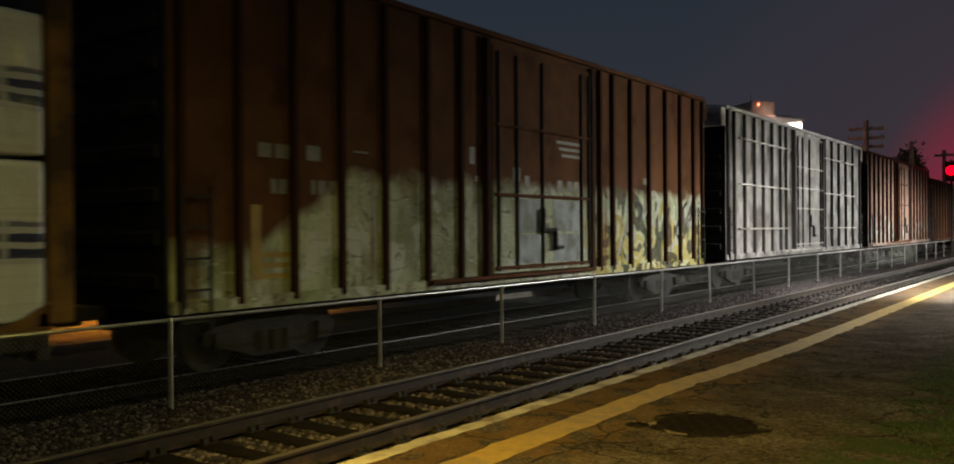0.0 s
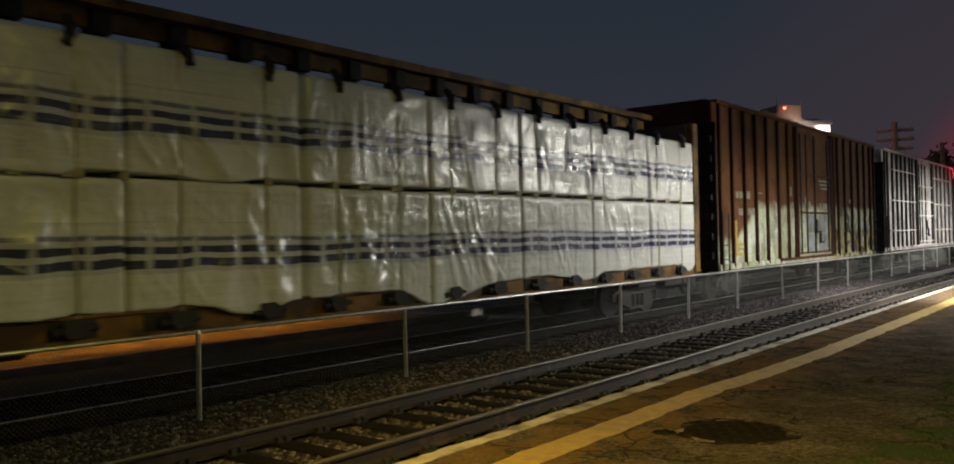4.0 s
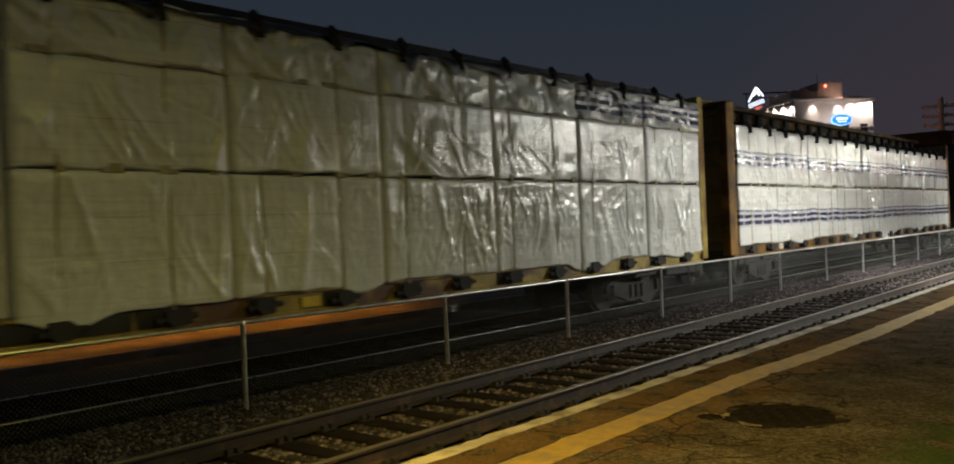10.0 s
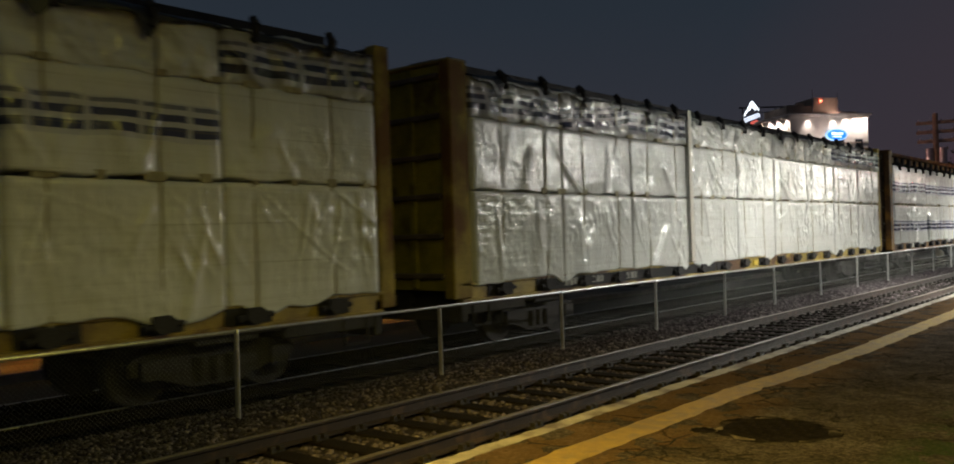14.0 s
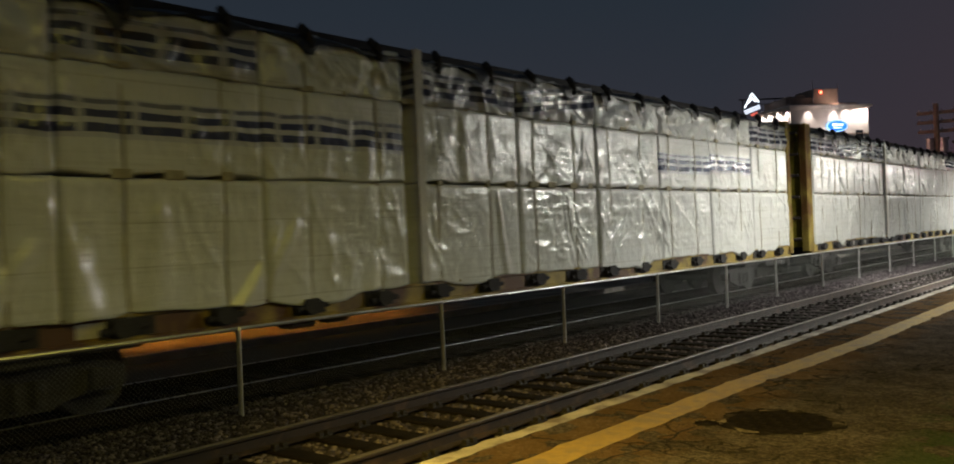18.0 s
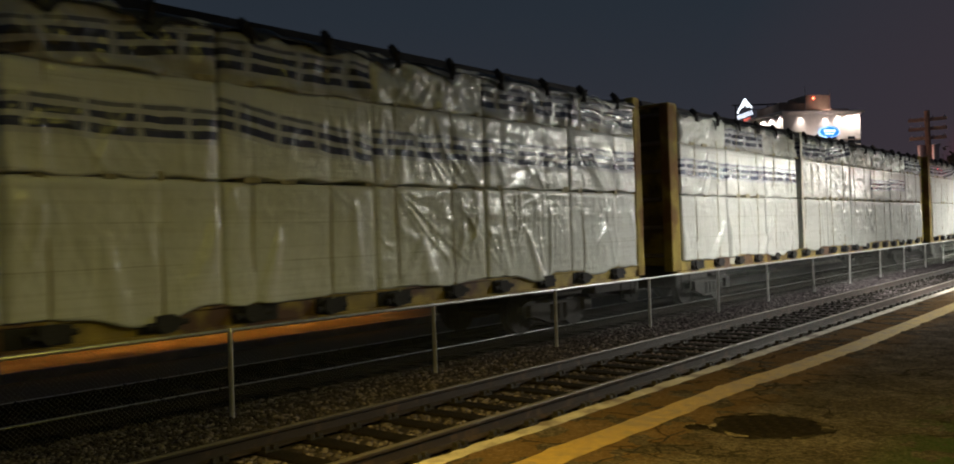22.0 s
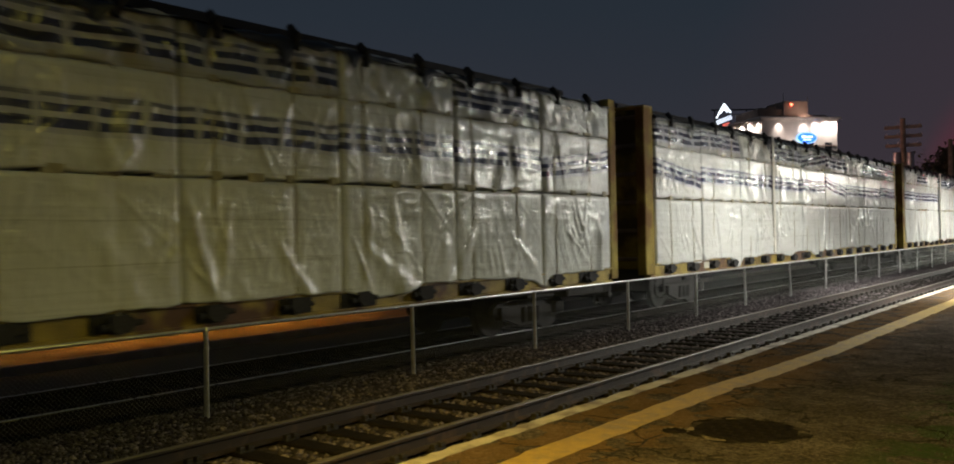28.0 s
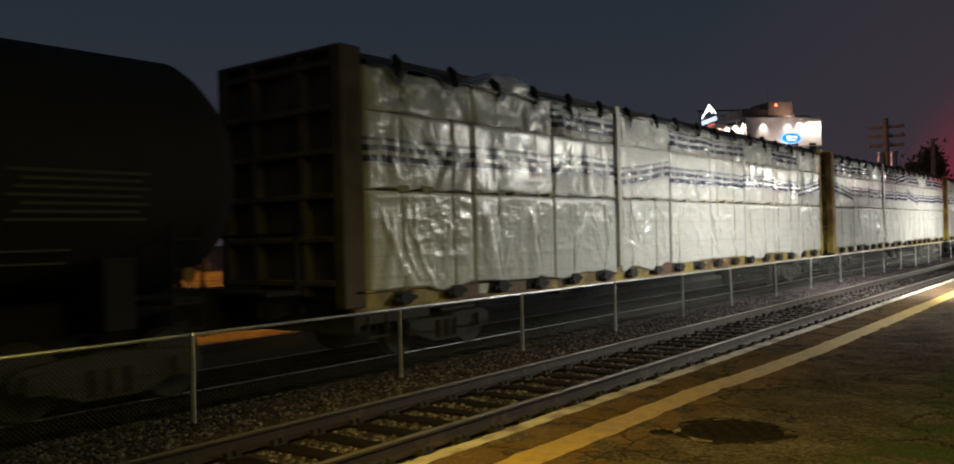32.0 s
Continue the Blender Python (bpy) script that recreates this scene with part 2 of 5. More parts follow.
    bp.inputs["Strength"].default_value, bp.inputs["Distance"].default_value = 0.58, 0.045
    nt.links.new(height, bp.inputs["Height"])
    nt.links.new(bp.outputs[0], b.inputs["Normal"])
    return m


def graffiti_material(name, base, low, top_z, yellow=0.0):
    """Car paint, sprayed over below top_z with worn, streaked washes and letter forms."""
    m = material(name, base, 0.8, 0.0, 0.3, 1.6, 0.1, 40, spec=0.06, second=tuple(0.55 * v for v in base), second_at=0.62)
    nt = m.node_tree
    b = nt.nodes["Principled BSDF"]
    old = b.inputs["Base Color"].links[0].from_socket
    tc = nt.nodes.new("ShaderNodeTexCoord")
    sep = nt.nodes.new("ShaderNodeSeparateXYZ")
    nt.links.new(tc.outputs["Object"], sep.inputs[0])

    def cloud(scale, detail, twist, stretch=1.0):
        mp = nt.nodes.new("ShaderNodeMapping")
        mp.inputs["Scale"].default_value = (1, 1, stretch)
        nt.links.new(tc.outputs["Object"], mp.inputs["Vector"])
        n = nt.nodes.new("ShaderNodeTexNoise")
        n.inputs["Scale"].default_value, n.inputs["Detail"].default_value, n.inputs["Distortion"].default_value = scale, detail, twist
        nt.links.new(mp.outputs[0], n.inputs["Vector"])
        return n.outputs[0]

    def ramp01(v, low_v, high_v):
        k = nt.nodes.new("ShaderNodeMapRange")
        k.inputs[1].default_value, k.inputs[2].default_value = low_v, high_v
        nt.links.new(v, k.inputs[0])
        return k.outputs[0]

    edge = calc(nt, "ADD", sep.outputs[2], calc(nt, "MULTIPLY", calc(nt, "SUBTRACT", cloud(1.4, 8, 0.3), 0.5), 0.6))
    streak = cloud(3.5, 4, 0.0, 0.12)
    edge = calc(nt, "ADD", edge, calc(nt, "MULTIPLY", ramp01(sep.outputs[1], -5.2, -7.0), 1.1 if yellow else 0.0))
    inside = calc(nt, "MULTIPLY", ramp01(edge, top_z + 0.12, top_z - 0.12), ramp01(streak, 0.22, 0.50))
    tone = cloud(0.9, 3, 0.8)
    art = blend(nt, ramp01(tone, 0.38, 0.62), low[0], low[1])
    art = blend(nt, calc(nt, "MULTIPLY", ramp01(cloud(1.3, 2, 1.5), 0.56, 0.60), 0.7), art, low[2])
    curl = cloud(1.7, 1, 3.0)
    art = blend(nt, calc(nt, "MULTIPLY", band(nt, curl, 0.485, 0.515), 0.6), art, (0.03, 0.03, 0.028))
    art = blend(nt, calc(nt, "MULTIPLY", band(nt, curl, 0.53, 0.55), 0.6), art, low[3])
    # a yellow piece with pale outlines towards one end, a green wash near the other
    bold = cloud(1.05, 1, 2.2, 0.8)
    piece = blend(nt, calc(nt, "GREATER_THAN", bold, 0.47), (0.022, 0.024, 0.018), blend(nt, ramp01(edge, 2.1, 1.5), (0.38, 0.42, 0.28), (0.46, 0.37, 0.07)))
    piece = blend(nt, band(nt, bold, 0.535, 0.575), piece, (0.58, 0.60, 0.48))
    art = blend(nt, calc(nt, "MULTIPLY", calc(nt, "GREATER_THAN", sep.outputs[1], 1.9), yellow), art, piece)
    foot = calc(nt, "MULTIPLY", ramp01(sep.outputs[1], -5.6, -6.8), ramp01(edge, 1.7, 1.2))
    art = blend(nt, calc(nt, "MULTIPLY", foot, yellow), art, (0.16, 0.26, 0.05))
    nt.links.new(blend(nt, inside, old, art), b.inputs["Base Color"])
    return m


M = {
    "asphalt": material("asphalt", (0.060, 0.049, 0.041), 0.9, 0, 0.4, 2.2, 1.0, 48, second=(0.042, 0.034, 0.028), second_at=0.55, spec=0.0),
    "white_paint": material("white_paint", (0.30, 0.27, 0.23), 0.7, 0, 0.4, 4, 0.4, 70, second=(0.11, 0.085, 0.07), second_at=0.57),
    "yellow_paint": material("yellow_paint", (0.235, 0.155, 0.030), 0.65, 0, 0.35, 9, 0.4, 60, second=(0.15, 0.105, 0.045), second_at=0.58),
    "lidiron": material("dirty_cast_iron", (0.013, 0.0105, 0.010), 0.95, 0, 0.5, 9, 0.6, 60, spec=0.0),
    "tar": material("old_tar", (0.013, 0.0105, 0.010), 0.95, 0, 0.5, 9, 0.8, 60, spec=0.0, second=(0.034, 0.027, 0.022), second_at=0.56),
    "collar": material("worn_collar", (0.15, 0.122, 0.095), 0.9, 0, 0.6, 5, 0.9, 40, second=(0.022, 0.018, 0.015), second_at=0.5, spec=0.0),
    "concrete": material("concrete", (0.30, 0.28, 0.25), 0.85, 0, 0.3, 2, 0.3, 50),
    "ground": material("dirt_ground", (0.028, 0.026, 0.022), 0.95, 0, 0.4, 0.7, 0.4, 20),
    "road": material("road_asphalt", (0.20, 0.185, 0.16), 0.85, 0, 0.5, 1.1, 0.4, 30, second=(0.075, 0.068, 0.06), second_at=0.5),
    "ballast": material("ballast_bed", (0.039, 0.033, 0.034), 0.95, 0, 0.5, 9, 0.9, 28, spec=0.0),
    "darkbed": material("dark_ballast", (0.011, 0.0105, 0.0125), 0.95, 0, 0.5, 9, 0.9, 28, spec=0.0),
    "tie": material("creosoted_tie", (0.014, 0.0115, 0.0095), 0.9, 0, 0.4, 5, 0.5, 40, spec=0.03),
    "rail": material("rusty_rail", (0.024, 0.017, 0.015), 0.6, 0.3, 0.3, 8, 0.2, 60, second=(0.055, 0.034, 0.024), second_at=0.6),
    "nearhead": material("dull_rail_head", (0.115, 0.10, 0.082), 0.5, 0.4, 0.25, 10, 0.08, 90),
    "railhead": material("worn_rail_head", (0.22, 0.215, 0.22), 0.30, 0.95, 0.2, 10, 0.05, 90),
    "wire": material("dull_wire", (0.14, 0.14, 0.13), 0.5, 0.5, 0.2, 12, 0.1, 90),
    "galv": material("galvanised_steel", (0.42, 0.41, 0.41), 0.33, 0.7, 0.2, 12, 0.1, 90),
    "iron": material("cast_iron", (0.028, 0.025, 0.022), 0.6, 0.5, 0.4, 8, 0.4, 60),
    "black": material("black_steel", (0.042, 0.039, 0.040), 0.8, 0, 0.4, 3, 0.2, 40, spec=0.12),
    "wheel": material("wheel_steel", (0.042, 0.039, 0.040), 0.8, 0, 0.3, 6, 0.2, 50, spec=0.12),
    "ochre": material("weathered_ochre_paint", (0.31, 0.22, 0.040), 0.65, 0, 0.45, 2.6, 0.25, 40, second=(0.10, 0.046, 0.020), second_at=0.52),
    "rusty_ochre": material("rusted_ochre_paint", (0.31, 0.23, 0.052), 0.75, 0, 0.45, 1.8, 0.3, 40, second=(0.15, 0.075, 0.022), second_at=0.5, spec=0.2),
    # grey-brown for bulkhead ends, their ribs and the last car's rear posts
    "end_brown": material("end_brown_paint", (0.125, 0.100, 0.082), 0.85, 0, 0.4, 2, 0.2, 40, spec=0.08),
    "brownred": material("old_brown_paint", (0.20, 0.105, 0.024), 0.7, 0, 0.4, 2.2, 0.15, 40, second=(0.065, 0.035, 0.016), second_at=0.5, spec=0.2),
    "grimy_ochre": material("grimy_ochre_paint", (0.28, 0.235, 0.026), 0.7, 0, 0.4, 2.2, 0.2, 40, second=(0.10, 0.07, 0.02), second_at=0.6, spec=0.2),
    "sooty_ochre": material("sooty_ochre_paint", (0.15, 0.115, 0.022), 0.75, 0, 0.4, 2.2, 0.2, 40, second=(0.05, 0.035, 0.018), second_at=0.5, spec=0.15),
    "stained_strap": material("stained_brown_strap", (0.36, 0.32, 0.22), 0.8, 0, 0.35, 5, 0.2, 60, spec=0.2),
    "strap": material("pale_strap", (0.50, 0.47, 0.40), 0.5, 0, 0.2, 4, 0.1, 60),
    "tarp": material("black_tarp", (0.02, 0.02, 0.022), 0.4, 0, 0.4, 3, 0.3, 30),
    "silver": material("dull_silver_paint", (0.74, 0.72, 0.71), 0.42, 0.25, 0.3, 1.5, 0.1, 40, second=(0.22, 0.17, 0.14), second_at=0.6),
    "boxrust": material("red_brown_paint", (0.11, 0.047, 0.022), 0.8, 0, 0.3, 1.5, 0.1, 40, second=(0.065, 0.027, 0.012), second_at=0.6, spec=0.06),
    # red-brown for side posts, with their unlit side painted in
    "boxshade": material("shaded_red_brown_paint", (0.050, 0.022, 0.012), 0.8, 0, 0.3, 1.5, 0.1, 40, spec=0.06),
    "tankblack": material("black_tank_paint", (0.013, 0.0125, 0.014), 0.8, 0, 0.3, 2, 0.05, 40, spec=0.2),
    "faint": material("faint_grey_lettering", (0.024, 0.0235, 0.025), 0.7, 0, 0.3, 6, 0.05, 60),
    "spray_white": material("worn_white_spray_paint", (0.40, 0.41, 0.36), 0.7, 0, 0.35, 3, 0.05, 60, second=(0.10, 0.08, 0.06), second_at=0.58),
    "spray_yellow": material("worn_yellow_spray_paint", (0.36, 0.29, 0.05), 0.7, 0, 0.35, 3, 0.05, 60, second=(0.10, 0.07, 0.03), second_at=0.6),
    "spray_black": material("worn_black_spray_paint", (0.02, 0.02, 0.02), 0.7, 0, 0.35, 3, 0.05, 60),
    "mark": material("faded_white_lettering", (0.22, 0.21, 0.18), 0.6, 0, 0.3, 6, 0.05, 60),
    "orange": material("faded_orange_panel", (0.36, 0.23, 0.035), 0.6, 0, 0.3, 3, 0.05, 60),
    "wood": material("weathered_pole_wood", (0.32, 0.25, 0.18), 0.85, 0, 0.3, 4, 0.3, 40),
    "leaf": material("dark_leaves", (0.115, 0.105, 0.050), 0.7, 0, 0.4, 5, 0.1, 40),
    "bark": material("bark", (0.10, 0.075, 0.055), 0.9, 0, 0.3, 8, 0.4, 40),
    "brownwall": material("brown_stucco", (0.36, 0.27, 0.21), 0.85, 0, 0.2, 0.8, 0.1, 12),
    "stucco": material("pale_stucco", (0.72, 0.66, 0.60), 0.85, 0, 0.12, 0.6, 0.1, 12),
    "roofing": material("brown_roofing", (0.16, 0.12, 0.10), 0.8, 0, 0.3, 1, 0.2, 10),
    "darkglass": material("dark_window_glass", (0.03, 0.035, 0.04), 0.12, 0, 0.2, 2, 0.02, 10),
    "stone": material("gravel_stone", (0.115, 0.105, 0.09), 0.9, 0, 0.35, 12, 0.3, 60, spec=0.05),
    "dirty_stone": material("dirty_gravel_stone", (0.06, 0.055, 0.048), 0.9, 0, 0.35, 12, 0.3, 60, spec=0.05),
    "silvergrey": material("dull_grey_paint", (0.50, 0.475, 0.48), 0.5, 0.1, 0.5, 1.6, 0.1, 40, second=(0.20, 0.175, 0.165), second_at=0.55),
    "spray_grey": material("pale_grey_spray_paint", (0.27, 0.29, 0.30), 0.7, 0, 0.4, 3, 0.05, 60, second=(0.12, 0.13, 0.09), second_at=0.55),
    "reflector": material("yellow_reflector_tape", (0.60, 0.42, 0.05), 0.35, 0, 0.2, 6, 0.05, 60),
    # posts of the silver boxcar, darkened here for their shaded side
    "silvershade": material("shaded_silver_paint", (0.055, 0.048, 0.046), 0.6, 0.2, 0.5, 1.2, 0.1, 40, second=(0.05, 0.047, 0.045), second_at=0.55),
    "grass": material("grass_blades", (0.026, 0.046, 0.016), 0.8, 0, 0.4, 6, 0.1, 30),
}


def crack(m, scale, width, colour):
    nt = m.node_tree
    b = nt.nodes["Principled BSDF"]
    old = b.inputs["Base Color"].links[0].from_socket
    tc = nt.nodes.new("ShaderNodeTexCoord")
    wob = nt.nodes.new("ShaderNodeTexNoise")
    wob.inputs["Scale"].default_value, wob.inputs["Detail"].default_value = 1.6, 5
    nt.links.new(tc.outputs["Object"], wob.inputs["Vector"])
    mixv = nt.nodes.new("ShaderNodeMix")
    mixv.data_type = "RGBA"
    mixv.blend_type = "LINEAR_LIGHT"
    mixv.inputs[0].default_value = 0.5
    nt.links.new(tc.outputs["Object"], mixv.inputs[6])
    nt.links.new(wob.outputs["Color"], mixv.inputs[7])
    vo = nt.nodes.new("ShaderNodeTexVoronoi")
    vo.feature = "DISTANCE_TO_EDGE"
    vo.inputs["Scale"].default_value = scale
    nt.links.new(mixv.outputs[2], vo.inputs["Vector"])
    gate = nt.nodes.new("ShaderNodeTexNoise")
    gate.inputs["Scale"].default_value = 0.7
    nt.links.new(tc.outputs["Object"], gate.inputs["Vector"])
    line = calc(nt, "MULTIPLY", calc(nt, "LESS_THAN", vo.outputs[0], width), calc(nt, "GREATER_THAN", gate.outputs[0], 0.42))
    nt.links.new(blend(nt, calc(nt, "MULTIPLY", line, 0.75), old, colour), b.inputs["Base Color"])



def patchy_tint(m, x0, x1, least, most, colour):
    """Patchy tint that comes in from x0 to x1."""
    nt = m.node_tree
    b = nt.nodes["Principled BSDF"]
    old = b.inputs["Base Color"].links[0].from_socket
    tc = nt.nodes.new("ShaderNodeTexCoord")
    sep = nt.nodes.new("ShaderNodeSeparateXYZ")
    nt.links.new(tc.outputs["Object"], sep.inputs[0])
    nz = nt.nodes.new("ShaderNodeTexNoise")
    nz.inputs["Scale"].default_value, nz.inputs["Detail"].default_value = 3.0, 6
    nt.links.new(tc.outputs["Object"], nz.inputs["Vector"])
    k = nt.nodes.new("ShaderNodeMapRange")
    k.inputs[1].default_value, k.inputs[2].default_value = x0, x1
    nt.links.new(sep.outputs[0], k.inputs[0])
    cover = calc(nt, "MULTIPLY", k.outputs[0], calc(nt, "MULTIPLY", calc(nt, "GREATER_THAN", nz.outputs[0], least), most))
    nt.links.new(blend(nt, cover, old, colour), b.inputs["Base Color"])



def aggregate(m, scale, low, high):
    """Worn stones of the mix, each with its own shade."""
    nt = m.node_tree
    b = nt.nodes["Principled BSDF"]
    old = b.inputs["Base Color"].links[0].from_socket
    tc = nt.nodes.new("ShaderNodeTexCoord")
    vo = nt.nodes.new("ShaderNodeTexVoronoi")
    vo.inputs["Scale"].default_value = scale
    nt.links.new(tc.outputs["Object"], vo.inputs["Vector"])
    sc = nt.nodes.new("ShaderNodeSeparateColor")
    nt.links.new(vo.outputs["Color"], sc.inputs[0])
    k = nt.nodes.new("ShaderNodeMapRange")
    k.inputs[3].default_value, k.inputs[4].default_value = low, high
    nt.links.new(sc.outputs[0], k.inputs[0])
    mx = nt.nodes.new("ShaderNodeMix")
    mx.data_type, mx.blend_type = "RGBA", "MULTIPLY"
    mx.inputs[0].default_value = 1.0
    nt.links.new(old, mx.inputs[6])
    nt.links.new(k.outputs[0], mx.inputs[7])
    nt.links.new(mx.outputs[2], b.inputs["Base Color"])


aggregate(M["asphalt"], 26.0, 0.72, 1.25)
aggregate(M["asphalt"], 55.0, 0.55, 1.35)
# green moss away from the edge
patchy_tint(M["asphalt"], -2.0, -1.5, 0.45, 0.75, (0.024, 0.040, 0.015))
# brown-orange tint towards the platform edge
patchy_tint(M["asphalt"], -3.0, -3.5, 0.46, 0.45, (0.115, 0.062, 0.022))
crack(M["asphalt"], 0.6, 0.010, (0.015, 0.012, 0.010))
crack(M["asphalt"], 2.6, 0.011, (0.038, 0.030, 0.024))
M["boxbrown"] = graffiti_material("graffitied_red_brown_paint", (0.125, 0.056, 0.027), ((0.27, 0.28, 0.18), (0.50, 0.53, 0.39), (0.58, 0.60, 0.57), (0.68, 0.70, 0.60)), 2.68, 0.8)


def island_shades(m, low, high, bend):
    """Each loose stone takes its own shade."""
    nt = m.node_tree
    b = nt.nodes["Principled BSDF"]
    g = nt.nodes.new("ShaderNodeNewGeometry")
    k = calc(nt, "POWER", g.outputs["Random Per Island"], bend)
    nt.links.new(blend(nt, k, low, high), b.inputs["Base Color"])


island_shades(M["stone"], (0.037, 0.031, 0.033), (0.170, 0.145, 0.150), 2.0)
island_shades(M["dirty_stone"], (0.028, 0.0235, 0.0255), (0.150, 0.128, 0.134), 2.6)
M["boxrust_low"] = graffiti_material("sprayed_brown_paint", (0.34, 0.215, 0.175), ((0.40, 0.36, 0.33), (0.24, 0.12, 0.08), (0.46, 0.40, 0.36), (0.2, 0.1, 0.07)), 2.1)

# ---- building helpers ----


def box(bm, x0, x1, y0, y1, z0, z1):
    v = [bm.verts.new((x, y, z)) for z in (z0, z1) for y in (y0, y1) for x in (x0, x1)]
    for f in ((0, 2, 3, 1), (4, 5, 7, 6), (0, 1, 5, 4), (2, 6, 7, 3), (0, 4, 6, 2), (1, 3, 7, 5)):
        bm.faces.new([v[i] for i in f])
    return v


def rod(bm, a, b, r0, r1=None, n=10):
    """A closed tapered rod from a to b."""
    a, b = Vector(a), Vector(b)
    r1 = r0 if r1 is None else r1
    q = (b - a).to_track_quat("Z", "Y")
    lo, hi = [], []
    for i in range(n):
        w = Vector((math.cos(2 * math.pi * i / n), math.sin(2 * math.pi * i / n), 0))
        lo.append(bm.verts.new(a + q @ (w * r0)))
        hi.append(bm.verts.new(b + q @ (w * r1)))
    for i in range(n):
        j = (i + 1) % n
        bm.faces.new((lo[i], lo[j], hi[j], hi[i]))
    bm.faces.new(lo[::-1])
    bm.faces.new(hi)


def sweep(bm, profile, y0, y1):
    """A closed profile of (x, z) drawn along y."""
    a = [bm.verts.new((x, y0, z)) for x, z in profile]
    b = [bm.verts.new((x, y1, z)) for x, z in profile]
    n = len(profile)
    for i in range(n):
        bm.faces.new((a[i], a[(i + 1) % n], b[(i + 1) % n], b[i]))
    bm.faces.new(a[::-1])
    bm.faces.new(b)


def finish(name, bm, bevel=0.0, smooth=False):
    if bevel:
        bmesh.ops.bevel(bm, geom=list(bm.edges), offset=bevel, segments=1, affect="EDGES")
    bmesh.ops.recalc_face_normals(bm, faces=list(bm.faces))
    me = bpy.data.meshes.new(name)
    bm.to_mesh(me)
    bm.free()
    me.materials.append(None)
    if smooth:
        me.polygons.foreach_set("use_smooth", [True] * len(me.polygons))
    return me


def boxes(name, items, bevel=0.0):
    bm = bmesh.new()
    for it in items:
        box(bm, *it)
    return finish(name, bm, bevel)


def part(name, me, mat, parent=None, label="", at=None, kind=""):
    if isinstance(me, bmesh.types.BMesh):
        me = finish(name, me)
    ob = new(name, me)
    ob.material_slots[0].link = "OBJECT"
    ob.material_slots[0].material = mat
    ob.parent = parent
    if at is not None:
        ob.matrix_basis = at
    return tagged(ob, label=label, kind=kind)


def thing(name, label, category, group="", kind="", at=None):
    ob = new(name)
    ob.empty_display_size = 0.3
    if at is not None:
        ob.matrix_basis = at
    return tagged(ob, label, category, group, kind)


def single(name, me, mat, label, category, group="", kind="", at=None):
    ob = part(name, me, mat, None, at=at)
    return tagged(ob, label, category, group, kind)


def raw_mesh(name, verts, faces, smooth=False):
    """A mesh of equal-sized faces from arrays."""
    verts, faces = np.asarray(verts, float), np.asarray(faces, int)
    me = bpy.data.meshes.new(name)
    n, k = faces.shape
    me.vertices.add(len(verts))
    me.vertices.foreach_set("co", verts.ravel())
    me.loops.add(n * k)
    me.loops.foreach_set("vertex_index", faces.ravel())
    me.polygons.add(n)
    me.polygons.foreach_set("loop_start", np.arange(0, n * k, k))
    if smooth:
        me.polygons.foreach_set("use_smooth", np.ones(n, bool))
    me.update(calc_edges=True)
    me.validate()
    me.materials.append(None)
    return me


# ---- ground, track bed, platform ----
NEAR_X, FAR_X, GAUGE = -6.26, -10.35, 1.507
FENCE_X, FENCE_Z, FENCE_H = -8.15, -0.02, 0.905
POST_Y = [-7.3, -4.1, -0.9, 2.25, 5.46, 8.785, 11.765, 14.98, 18.19, 21.15, 24.55, 27.87, 31.3] + [31.3 + 3.25 * i for i in range(1, 25)]
PLAT_Z, EDGE_X = 0.10, -4.65
TIE_STEP, TIE_Y = 0.5527, 11.114

single("ground", boxes("ground", [(-900, 900, -300, 1500, -0.9, -0.42)]), M["ground"], "dark bare ground reaching to the horizon", "ground", kind="structure")

bm = bmesh.new()
sweep(bm, [(-4.70, -0.60), (-4.70, -0.20), (-7.15, -0.20), (-7.6, -0.07), (-8.6, -0.07), (-8.6, -0.60)], -25, 420)
single("ballast_bed", bm, M["ballast"], "grey crushed stone bed under the track beside the platform", "ballast", kind="structure")
# a darker bed from beyond the fence outwards, under the freight track
bm = bmesh.new()
sweep(bm, [(-8.6, -0.60), (-8.6, -0.075), (-8.7, -0.08), (-9.2, -0.19), (-11.6, -0.19), (-12.6, -0.34), (-13.3, -0.60)], -25, 420)
single("oily_ballast_bed", bm, M["darkbed"], "near-black stone bed under the freight track", "ballast", kind="structure")

RNG = np.random.default_rng(7)
ICO = bmesh.new()
bmesh.ops.create_icosphere(ICO, subdivisions=1, radius=1)
ICO_V = np.array([v.co[:] for v in ICO.verts])
ICO_F = np.array([[v.index for v in f.verts] for f in ICO.faces])
ICO.free()


def stones(name, xs, ys, zs, sizes, mat, label):
    n = len(xs)
    v = ICO_V[None] * RNG.uniform(0.55, 1.15, (n, len(ICO_V), 1)) * sizes[:, None, None]
    v = v * np.stack([RNG.uniform(0.8, 1.3, n), RNG.uniform(0.8, 1.3, n), RNG.uniform(0.55, 0.9, n)], 1)[:, None]
    v = v + np.stack([xs, ys, zs], 1)[:, None]
    f = ICO_F[None] + (np.arange(n) * len(ICO_V))[:, None, None]
    ob = part(name, raw_mesh(name, v.reshape(-1, 3), f.reshape(-1, 3)), mat)
    return tagged(ob, label, "gravel", kind="stuff")


